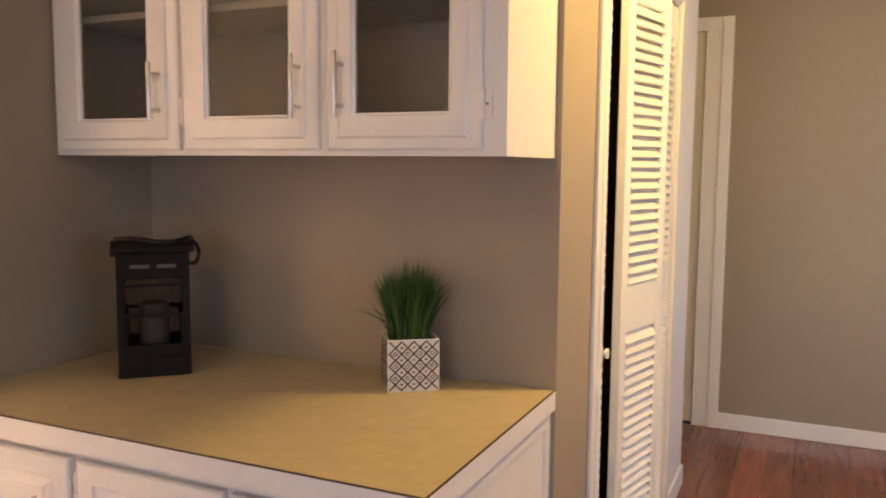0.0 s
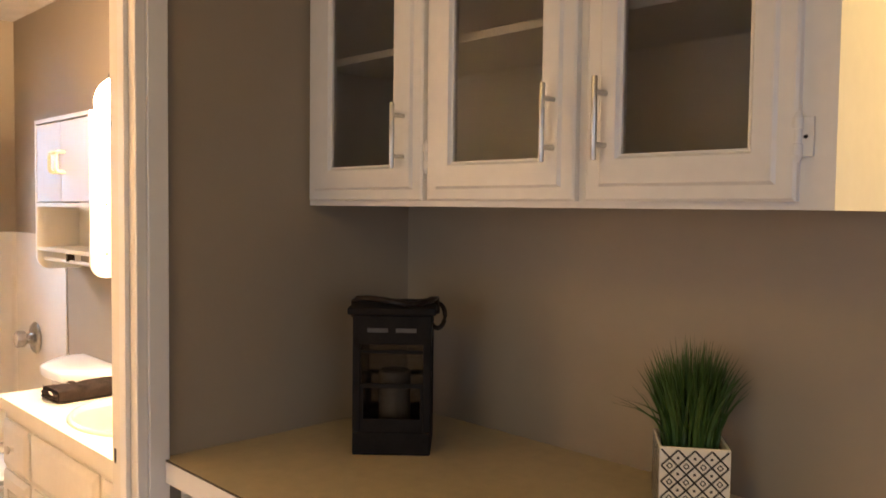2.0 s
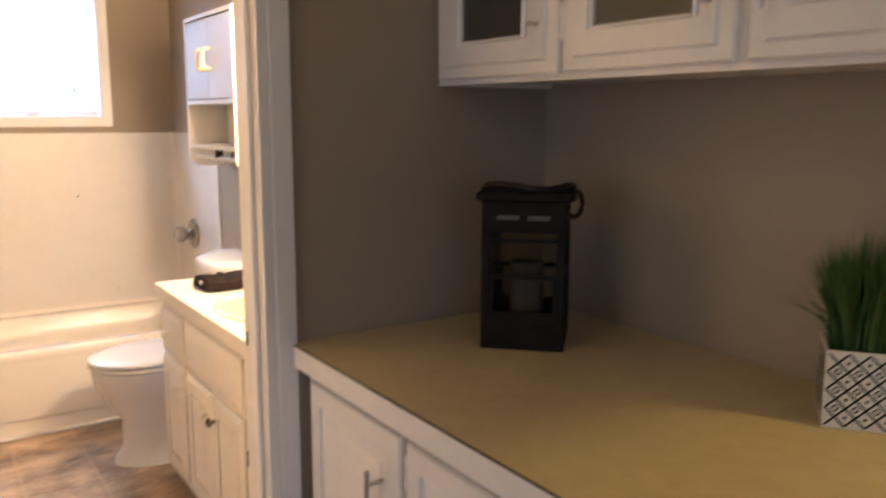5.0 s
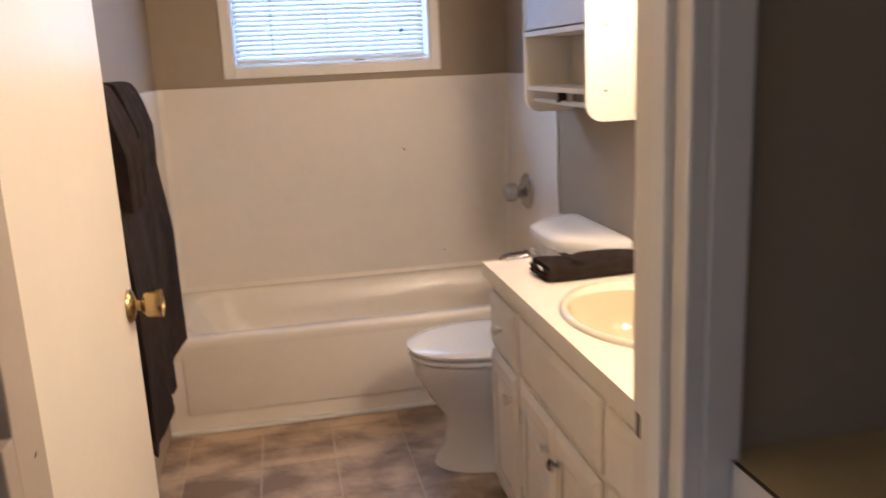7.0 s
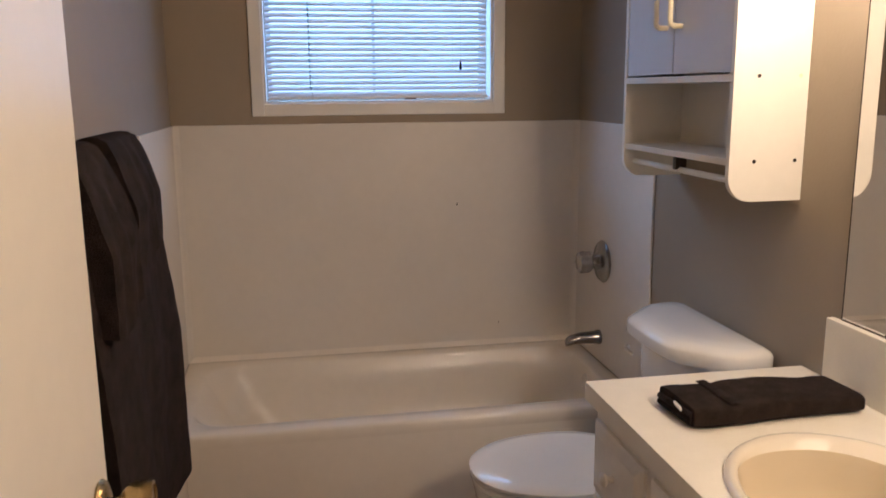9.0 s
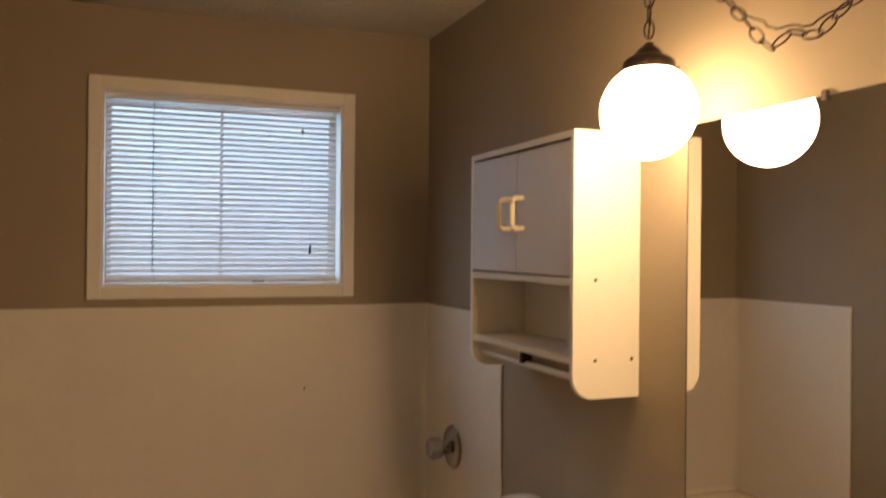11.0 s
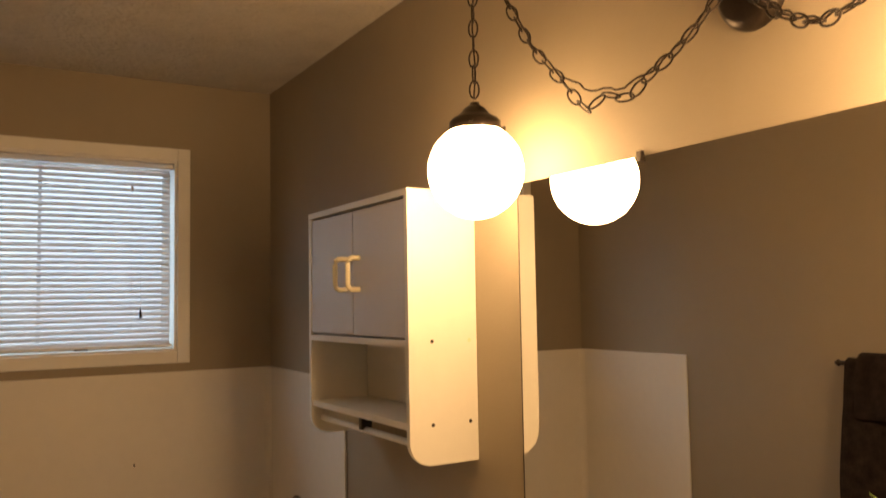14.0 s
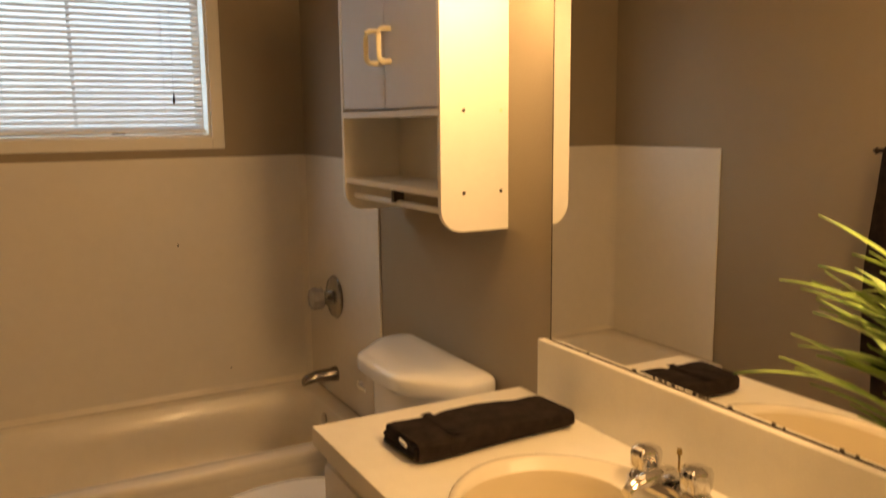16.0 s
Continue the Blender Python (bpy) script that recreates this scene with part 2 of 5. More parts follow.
def tube(points, r, seg=8, closed=False):
    """A round rod that follows points."""
    pts = [Vector(p) for p in points]
    rings = []
    n = len(pts)
    up = Vector((0.13, 0.27, 0.95)).normalized()
    for i, p in enumerate(pts):
        a = pts[(i - 1) % n] if (closed or i > 0) else p
        b = pts[(i + 1) % n] if (closed or i < n - 1) else p
        d = (b - a).normalized()
        u = d.cross(up)
        u = u.normalized() if u.length > 1e-4 else d.orthogonal().normalized()
        v = d.cross(u)
        rr = r[i] if isinstance(r, (list, tuple)) else r
        rings.append([p + u * rr * math.cos(2 * math.pi * k / seg) + v * rr * math.sin(2 * math.pi * k / seg) for k in range(seg)])
    if closed:
        rings.append(rings[0])
        return loft(rings, True, (False, False))
    return loft(rings)


def ellipse(cx, cy, a, b, z, n=40, power=2.0, front=1.0):
    """A ring of points; power above 2 squares it, front stretches the -y half."""
    out = []
    for i in range(n):
        w = 2 * math.pi * i / n
        c, s = math.cos(w), math.sin(w)
        x = a * math.copysign(abs(c) ** (2 / power), c)
        y = b * math.copysign(abs(s) ** (2 / power), s)
        out.append((cx + x, cy + (y * front if s < 0 else y), z))
    return out


def structure(name, bm, material, label="", category=""):
    return tagged(part(name, bm, material), label, category, kind="structure")


# ---- the plan: bath x -4.47..-1.55, y 0.735..2.31; hall east of the partition ----
BX0, BX1, BY0, BY1 = -4.47, -1.55, 0.735, 2.312      # bath
HX0, AY = -1.44, 2.339                               # hall side of the partition, back of the alcove
EX = -0.277                                          # end of the alcove and closet front
CEILZ, FARY = 2.368, 5.23
SY, RX = -2.6, 1.75                                  # far ends of the room behind the camera
DY0, DY1, DZ = 0.955, 1.632, 2.075                    # bath doorway
WY0, WY1, WZ0, WZ1 = 1.077, 1.952, 1.366, 2.070       # bath window opening

structure("wall_bath_window", blocks(
    (BX0 - 0.14, BX0, BY0 - 0.11, WY0, -0.05, CEILZ + 0.1), (BX0 - 0.14, BX0, WY1, BY1 + 0.11, -0.05, CEILZ + 0.1),
    (BX0 - 0.14, BX0, WY0, WY1, -0.05, WZ0), (BX0 - 0.14, BX0, WY0, WY1, WZ1, CEILZ + 0.1)), WALL, "greige painted bathroom wall with a window opening", "wall")
structure("wall_bath_mirror", block(BX0, BX1, BY1, BY1 + 0.11, -0.05, CEILZ + 0.1), WALL, "greige painted bathroom wall behind mirror and toilet", "wall")
structure("wall_bath_towel", block(BX0, BX1, BY0 - 0.11, BY0, -0.05, CEILZ + 0.1), WALL, "greige painted bathroom wall behind the towel", "wall")
structure("wall_partition", blocks(
    (BX1, HX0, SY, DY0 - 0.02, -0.05, CEILZ + 0.1), (BX1, HX0, DY1 + 0.02, BY1 + 0.2, -0.05, CEILZ + 0.1),
    (BX1, HX0, DY0 - 0.02, DY1 + 0.02, DZ + 0.02, CEILZ + 0.1)), WALL, "greige painted wall with the bathroom doorway", "wall")
structure("wall_alcove", block(HX0, EX, AY, AY + 0.11, -0.05, CEILZ + 0.1), WALL, "greige painted wall behind the sideboard", "wall")
CY0, CY1 = 2.70, 3.87
structure("wall_closet", blocks(
    (EX - 0.10, EX, AY + 0.11, CY0, -0.05, CEILZ + 0.1), (EX - 0.10, EX, CY1, 4.32, -0.05, CEILZ + 0.1),
    (EX - 0.10, EX, CY0, CY1, 2.05, CEILZ + 0.1)), WALL, "greige painted wall round the closet doorway", "wall")
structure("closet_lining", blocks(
    (-1.0, -0.97, AY + 0.11, 4.32, -0.05, 2.4), (-0.97, EX - 0.10, 4.21, 4.32, -0.05, 2.4)), DARK, "closet inner walls with shade in their dark colour", "wall")
structure("wall_far", blocks((-1.6, -1.15, FARY, FARY + 0.11, -0.05, CEILZ + 0.1), (-0.33, RX + 0.1, FARY, FARY + 0.11, -0.05, CEILZ + 0.1),
    (-1.15, -0.33, FARY, FARY + 0.11, 2.15, CEILZ + 0.1)), WALL, "greige painted wall at the end of the hall", "wall")
structure("wall_far_side", block(-1.7, -1.6, 4.32, FARY + 0.11, -0.05, CEILZ + 0.1), WALL, "greige painted side wall of the passage", "wall")
# both openings are unseen, added to let the fill lamps in
structure("wall_hall_east", blocks((RX, RX + 0.1, SY, 0.05, -0.05, CEILZ + 0.1), (RX, RX + 0.1, 1.45, 3.6, -0.05, CEILZ + 0.1), (RX, RX + 0.1, 0.05, 1.45, -0.05, 0.75), (RX, RX + 0.1, 0.05, 1.45, 2.05, CEILZ + 0.1), (RX, RX + 0.1, 4.9, FARY + 0.11, -0.05, CEILZ + 0.1), (RX, RX + 0.1, 3.6, 4.9, -0.05, 0.75), (RX, RX + 0.1, 3.6, 4.9, 2.05, CEILZ + 0.1)), WALL, "greige painted hall wall with two openings for the fill lamps", "wall")
structure("wall_living", blocks(
    (BX1, -0.7, SY - 0.1, SY, -0.05, CEILZ + 0.1), (1.1, RX + 0.1, SY - 0.1, SY, -0.05, CEILZ + 0.1),
    (-0.7, 1.1, SY - 0.1, SY, -0.05, 0.0), (-0.7, 1.1, SY - 0.1, SY, 2.05, CEILZ + 0.1)), WALL, "greige painted wall with the window behind the walker", "wall")
structure("ceiling_bath", block(BX0, BX1, BY0, BY1, CEILZ, CEILZ + 0.1), CEIL, "white stippled bathroom ceiling", "ceiling")
structure("ceiling_hall", block(HX0, RX, SY, FARY, CEILZ, CEILZ + 0.1), CEIL, "white stippled hall ceiling", "ceiling")
structure("roof", block(-5.0, 2.2, -3.0, 5.6, CEILZ + 0.1, CEILZ + 0.2), DARK, "plain roof slab", "roof")
# ---- shapes shared by the joinery ----
def rect(x0, x1, z0, z1, ix, iz, y):
    return [(x0 + ix, y, z0 + iz), (x1 - ix, y, z0 + iz), (x1 - ix, y, z1 - iz), (x0 + ix, y, z1 - iz)]


def raised_door(x0, x1, z0, z1, y, rail=0.045, t=0.019):
    """A door leaf that faces -y, with a routed frame and a raised field."""
    r = rail
    return loft([rect(x0, x1, z0, z1, 0, 0, y + t), rect(x0, x1, z0, z1, 0, 0, y + 0.005), rect(x0, x1, z0, z1, 0.004, 0.004, y + 0.001),
                 rect(x0, x1, z0, z1, r, r, y), rect(x0, x1, z0, z1, r + 0.004, r + 0.004, y + 0.006), rect(x0, x1, z0, z1, r + 0.010, r + 0.010, y + 0.006),
                 rect(x0, x1, z0, z1, r + 0.026, r + 0.026, y + 0.001), rect(x0, x1, z0, z1, r + 0.03, r + 0.03, y + 0.001)])


def lipped_front(x0, x1, z0, z1, y, t=0.019):
    """A drawer front or door with a sloped, lipped edge."""
    return loft([rect(x0, x1, z0, z1, 0, 0, y + t), rect(x0, x1, z0, z1, 0, 0, y + 0.010), rect(x0, x1, z0, z1, 0.006, 0.006, y + 0.006),
                 rect(x0, x1, z0, z1, 0.020, 0.020, y + 0.001), rect(x0, x1, z0, z1, 0.024, 0.024, y)])


def glazed_door(x0, x1, z0, z1, y, ix, iz, t=0.019):
    rings = [rect(x0, x1, z0, z1, 0, 0, y + t), rect(x0, x1, z0, z1, 0, 0, y + 0.008), rect(x0, x1, z0, z1, 0.004, 0.004, y + 0.005),
             rect(x0, x1, z0, z1, 0.026, 0.022, y + 0.005), rect(x0, x1, z0, z1, 0.031, 0.027, y), rect(x0, x1, z0, z1, ix - 0.008, iz - 0.008, y),
             rect(x0, x1, z0, z1, ix - 0.004, iz - 0.004, y + 0.005), rect(x0, x1, z0, z1, ix, iz, y + 0.006), rect(x0, x1, z0, z1, ix, iz, y + t)]
    return loft(rings + rings[:1], True, (False, False))


def bar_handle(parent, x, z0, z1, y):
    h = smooth(part("handle", tube([(x, y - 0.030, z0), (x, y - 0.030, z0 + 0.004), (x, y - 0.030, z1 - 0.004), (x, y - 0.030, z1)], [0.0042, 0.0050, 0.0050, 0.0042], 14), STEEL, parent, "brushed nickel bar handle"))
    for z in (z0 + 0.024, z1 - 0.024):
        smooth(part("post", tube([(x, y + 0.001, z), (x, y - 0.028, z)], 0.0042, 10), STEEL, h))
    return h


def wrap_hinge(parent, x, z, y):
    h = part("hinge", merge(block(x - 0.006, x + 0.016, y - 0.005, y, z - 0.026, z + 0.026, 0.0015), moved(lathe([(0, -0.034), (0.004, -0.033), (0.0075, -0.024), (0.0075, -0.010), (0.006, -0.009), (0.006, 0.009), (0.0075, 0.010), (0.0075, 0.024), (0.004, 0.033), (0, 0.034)], 12), Matrix.Translation((x - 0.004, y - 0.008, z)))), CABP, parent, "white painted wrap hinge")
    part("screw", moved(lathe([(0.0042, 0), (0.003, 0.001), (0, 0.001)], 10), pose(x + 0.006, y - 0.004, z, 90)), BRONZE, h)


def strips(axis_rows, bevel=0.003):
    return blocks(*axis_rows, bevel=bevel)


# ---- trims, doors and windows of the setting ----
def stepped_casing(y0, y1, z0, z1, x, inner_low=True):
    """An upright door casing on a wall that faces +x, thin at its inner edge."""
    w = y1 - y0
    steps = [(0.0, 0.34, 0.011), (0.34, 1.0, 0.016)]
    rows = []
    for a, b, d in steps:
        if inner_low:
            rows.append((x, x + d, y0 + a * w, y0 + b * w, z0, z1))
        else:
            rows.append((x, x + d, y1 - b * w, y1 - a * w, z0, z1))
    return blocks(*rows, bevel=0.0025)


structure("trim_bath_door_alcove_side", stepped_casing(DY1 - 0.004, 1.692, 0, 2.160, HX0, True), TRIM, "white moulded door casing", "door casing")
structure("trim_bath_door_hall_side", stepped_casing(DY0 - 0.076, DY0 + 0.006, 0, 2.160, HX0, False), TRIM, "white moulded door casing", "door casing")
structure("trim_bath_door_head", blocks((HX0, HX0 + 0.011, DY0 + 0.006, DY1 - 0.006, DZ - 0.006, DZ + 0.05), (HX0, HX0 + 0.017, DY0 + 0.006, DY1 - 0.006, DZ + 0.05, 2.160), bevel=0.0025), TRIM, "white moulded head casing", "door casing")
structure("trim_bath_door_jamb", blocks((BX1 - 0.012, HX0, DY0 - 0.02, DY0, 0, DZ), (BX1 - 0.012, HX0, DY0 - 0.02, DY1 + 0.02, DZ, DZ + 0.02), bevel=0.002), JAMBP, "taupe door jamb", "door jamb")
structure("trim_bath_door_stop", blocks((BX1 - 0.012, -1.478, DY0, DY0 + 0.021, 0.0, DZ), (-1.478, -1.447, DY0, DY0 + 0.021, 0.885, 1.03), bevel=0.002), JAMBP, "taupe door stop with an old latch patch", "door stop")
structure("trim_bath_door_latch_jamb", block(BX1 - 0.012, HX0, DY1, DY1 + 0.02, 0, DZ, 0.002), DOORP, "cream painted door jamb", "door jamb")
structure("trim_bath_door_latch_stop", block(-1.500, -1.470, DY1 - 0.010, DY1, 0.0, DZ, 0.002), TRIM, "cream door stop", "door stop")
# thin dark brown strip along the jamb, between casing and stop
structure("trim_bath_door_gasket", blocks((-1.478, -1.452, DY0, DY0 + 0.003, 0.0, 0.885), (-1.478, -1.452, DY0, DY0 + 0.003, 1.03, DZ)), DARKBROWN, "dark brown strip in the rebate of the jamb", "door jamb")
part("latch_screw_hole", blocks((-1.523, -1.519, DY0 + 0.021, DY0 + 0.0217, 0.925, 0.929), (-1.530, -1.526, DY0 + 0.021, DY0 + 0.0217, 0.985, 0.989)), BRONZE)
tagged(bpy.data.objects["latch_screw_hole"], "dark screw holes left in the door jamb", "screw hole", kind="structure")
structure("trim_bath_door_inside", blocks((BX1 - 0.018, BX1 - 0.012, DY1 + 0.014, DY1 + 0.08, 0, 2.145), (BX1 - 0.026, BX1 - 0.012, DY0 - 0.08, DY0 - 0.02, 0, 2.145), (BX1 - 0.018, BX1 - 0.012, DY0 - 0.08, DY1 + 0.08, DZ + 0.02, 2.145), bevel=0.002), TRIM, "white inner door casing", "door casing")
structure("trim_strike_plate", block(-1.550, -1.541, DY1 - 0.0012, DY1, 0.905, 0.935, 0.0005), BRONZE, "dark metal strike plate in the jamb", "strike plate")

# bath door, opened against the towel wall
door = thing("door_1", "cream painted flush door standing open into the bathroom", "door", pose(-1.557, 0.955, 0, 0, 0, 1.3), kind="structure")
leaf = part("leaf", block(-0.755, 0, -0.035, 0, 0.012, 2.062, 0.003), DOORP, door)


def knob_set(parent, x, z, y, side):
    rose = smooth(part("rose", moved(lathe([(0, 0), (0.030, 0), (0.033, 0.003), (0.030, 0.008), (0.020, 0.012), (0.014, 0.014), (0, 0.014)], 28), pose(x, y, z, -90 * side)), BRASS, parent, "worn brass rose"))
    smooth(part("knob", moved(lathe([(0, 0.012), (0.011, 0.012), (0.011, 0.023), (0.018, 0.028), (0.0245, 0.034), (0.0265, 0.041), (0.0265, 0.055), (0.0255, 0.061), (0.022, 0.0625), (0.021, 0.060), (0, 0.060)], 28), pose(x, y, z, -90 * side)), BRASS, parent, "worn brass door knob"))


knob_set(door, -0.700, 0.935, 0.0, 1)
for z in (0.25, 1.02, 1.80):
    smooth(part("hinge", moved(lathe([(0.006, -0.045), (0.006, 0.045)], 12), Matrix.Translation((0.004, 0.002, z))), BRASS, door, "brass butt hinge"))
part("latch_plate", block(-0.7565, -0.7545, -0.030, -0.006, 0.905, 0.965), BRASS, door, "brass latch plate")

# bath window
win = thing("window_1", "white framed sliding window with closed blind", "window", kind="structure")
part("window_frame", blocks((BX0, BX0 + 0.014, WY0 - 0.046, WY0, WZ0 - 0.046, WZ1 + 0.046), (BX0, BX0 + 0.014, WY1, WY1 + 0.046, WZ0 - 0.046, WZ1 + 0.046),
    (BX0, BX0 + 0.014, WY0, WY1, WZ1, WZ1 + 0.046), (BX0, BX0 + 0.014, WY0, WY1, WZ0 - 0.046, WZ0), bevel=0.003), TRIM, win, "cream painted flat window casing")
part("reveal", blocks((BX0 - 0.135, BX0, WY0, WY0 + 0.008, WZ0, WZ1), (BX0 - 0.135, BX0, WY1 - 0.008, WY1, WZ0, WZ1), (BX0 - 0.135, BX0, WY0 + 0.008, WY1 - 0.008, WZ1 - 0.008, WZ1), (BX0 - 0.135, BX0, WY0 + 0.008, WY1 - 0.008, WZ0, WZ0 + 0.008)), TRIM, win)
MID = 1.50
part("sash", blocks((-4.60, -4.57, WY0 + 0.008, WY0 + 0.03, WZ0 + 0.008, WZ1 - 0.008), (-4.60, -4.57, MID - 0.006, MID + 0.006, WZ0 + 0.008, WZ1 - 0.008), (-4.60, -4.57, WY1 - 0.03, WY1 - 0.008, WZ0 + 0.008, WZ1 - 0.008),
    (-4.60, -4.57, WY0 + 0.03, MID - 0.006, WZ0 + 0.008, WZ0 + 0.03), (-4.60, -4.57, MID + 0.006, WY1 - 0.03, WZ0 + 0.008, WZ0 + 0.03),
    (-4.60, -4.57, WY0 + 0.03, MID - 0.006, WZ1 - 0.03, WZ1 - 0.008), (-4.60, -4.57, MID + 0.006, WY1 - 0.03, WZ1 - 0.03, WZ1 - 0.008)), STEEL, win, "aluminium sliding sash")
for a, b, m in ((WY0 + 0.03, MID - 0.006, PANE), (MID + 0.006, WY1 - 0.03, SCREEN)):
    p = part("pane", block(-4.588, -4.584, a, b, WZ0 + 0.03, WZ1 - 0.03), m, win)
    p.visible_shadow = False

# blind
blind = thing("mini_blind", "white closed mini blind with tilt wand in the window", "blind", pose(-4.497, 0, 0))
part("headrail", block(-0.014, 0.014, WY0 + 0.011, WY1 - 0.011, WZ1 - 0.030, WZ1 - 0.010, 0.002), SLAT, blind)
part("bottom_rail", block(-0.012, 0.012, WY0 + 0.013, WY1 - 0.013, WZ0 + 0.014, WZ0 + 0.026, 0.003), TRIM, blind)
SLATS, TILT = 31, radians(-47)
prof = []
for i in range(6):
    u = (i / 5 - 0.5) * 0.025
    h = 0.0022 * (1 - (2 * i / 5 - 1) ** 2)
    prof.append((u * math.cos(TILT) - h * math.sin(TILT), u * math.sin(TILT) + h * math.cos(TILT)))
ring = [(a, z) for a, z in prof] + [(a - 0.0005, z - 0.0003) for a, z in reversed(prof)]
slat = part("slat", loft([[(a, WY0 + 0.015, z) for a, z in ring], [(a, WY1 - 0.020, z) for a, z in ring]]), SLAT, blind)
zs = [WZ0 + 0.036 + i * (WZ1 - WZ0 - 0.086) / (SLATS - 1) for i in range(SLATS)]
slat.matrix_basis = pose(0, 0, zs[0])
for i, z in enumerate(zs[1:]):
    again(slat, blind, pose(0, 0.0006 * math.sin(i * 2.3), z, 0, 0.8 * math.sin(i * 1.7), 0))
for y in (WY0 + 0.198, WY1 - 0.157):
    part("ladder_cord", blocks((0.0105, 0.0115, y, y + 0.0012, WZ0 + 0.02, WZ1 - 0.03), (-0.0115, -0.0105, y, y + 0.0012, WZ0 + 0.02, WZ1 - 0.03)), SLAT, blind)
smooth(part("tilt_wand", tube([(0.016, WY0 + 0.180, WZ1 - 0.035), (0.018, WY0 + 0.178, WZ0 + 0.012)], 0.0026, 6), ACRYL, blind, "clear plastic tilt wand"))
smooth(part("wand_cord", tube([(0.016 + 0.002 * math.sin(k * 2.2), WY0 + 0.172 + 0.0028 * math.sin(k * 2.2), WZ1 - 0.035 - k * 0.0082) for k in range(77)], 0.0016, 5), BRONZE, blind))
smooth(part("pull_cord", tube([(0.014, WY1 - 0.125, WZ1 - 0.035), (0.015, WY1 - 0.125, WZ0 + 0.147)], 0.0009, 6), SLAT, blind))
smooth(part("cord_tassel", moved(lathe([(0.001, 0.034), (0.003, 0.03), (0.0055, 0.004), (0.005, 0), (0, 0)], 12), Matrix.Translation((0.015, WY1 - 0.125, WZ0 + 0.122))), BRONZE, blind, "small brown cord tassel"))
smooth(part("cord_knot", moved(lathe([(0, 0), (0.005, 0.004), (0.006, 0.016), (0.003, 0.024), (0, 0.025)], 12), Matrix.Translation((0.016, WY1 - 0.157, WZ1 - 0.125))), TRIM, blind, "small white cord knot"))
# small brown block for an unidentified dark spot on the rail
part("rail_plug", block(0.008, 0.0135, WY0 + 0.53, WY0 + 0.575, WZ0 + 0.011, WZ0 + 0.017, 0.002), DARKBROWN, blind, "small dark brown spot on the bottom rail")

# hall trims
structure("baseboard_far", block(-0.205, RX, FARY - 0.014, FARY, 0, 0.09, 0.004), TRIM, "white painted baseboard", "baseboard")
structure("baseboard_east", block(RX - 0.014, RX, SY, FARY - 0.014, 0, 0.09, 0.004), TRIM, "white painted baseboard", "baseboard")
structure("baseboard_partition", block(HX0, HX0 + 0.013, SY, DY0 - 0.08, 0, 0.09, 0.004), TRIM, "white painted baseboard", "baseboard")
structure("trim_far_door", blocks((-0.345, -0.262, FARY - 0.012, FARY, 0, 2.15), (-0.262, -0.205, FARY - 0.019, FARY, 0, 2.22), (-1.22, -0.262, FARY - 0.016, FARY, 2.15, 2.22), bevel=0.003), TRIM, "white door casing at the end of the hall", "door casing")
far_door = thing("door_2", "white painted door at the end of the hall", "door", kind="structure")
part("leaf", block(-1.15, -0.33, FARY + 0.02, FARY + 0.055, 0.01, 2.15, 0.003), TRIM, far_door)
structure("trim_closet", blocks((EX, EX + 0.012, CY0 - 0.07, CY0 - 0.03, 0, 2.11), (EX, EX + 0.016, CY0 - 0.03, CY0 + 0.004, 0, 2.11), (EX, EX + 0.014, CY1 - 0.004, CY1 + 0.07, 0, 2.11), (EX, EX + 0.014, CY0 + 0.004, CY1 - 0.004, 2.04, 2.11), bevel=0.003), TRIM, "white closet door casing", "door casing")
structure("trim_closet_jamb", blocks((EX - 0.10, EX, CY0, CY0 + 0.012, 0, 2.04), (EX - 0.10, EX, CY1 - 0.012, CY1, 0, 2.04), (EX - 0.10, EX, CY0 + 0.012, CY1 - 0.012, 2.028, 2.05)), TRIM, "white closet jamb", "door jamb")
structure("trim_wall_end", blocks((EX, EX + 0.006, CY1 + 0.07, 4.326, 0.0, CEILZ), (EX - 0.10, EX, 4.32, 4.326, 0.0, CEILZ)), TRIM, "white painted end of the closet wall", "trim")
structure("baseboard_closet", block(EX + 0.006, EX + 0.018, CY1 + 0.07, 4.326, 0, 0.09, 0.003), TRIM, "white painted baseboard", "baseboard")

# louvred bifold closet doors; the first panels are angled to fit the camera's view
PW, PH = 0.285, 2.0
bifold = thing("bifold_door", "white louvred bifold closet door with panels angled to the view", "closet door")
L1, L2 = (0.13, 0.93), (1.08, 1.90)
slat_bm = lambda: moved(block(0.038, PW - 0.038, -0.027, 0.027, -0.0028, 0.0028), pose(0, 0, 0, 50))
first = None
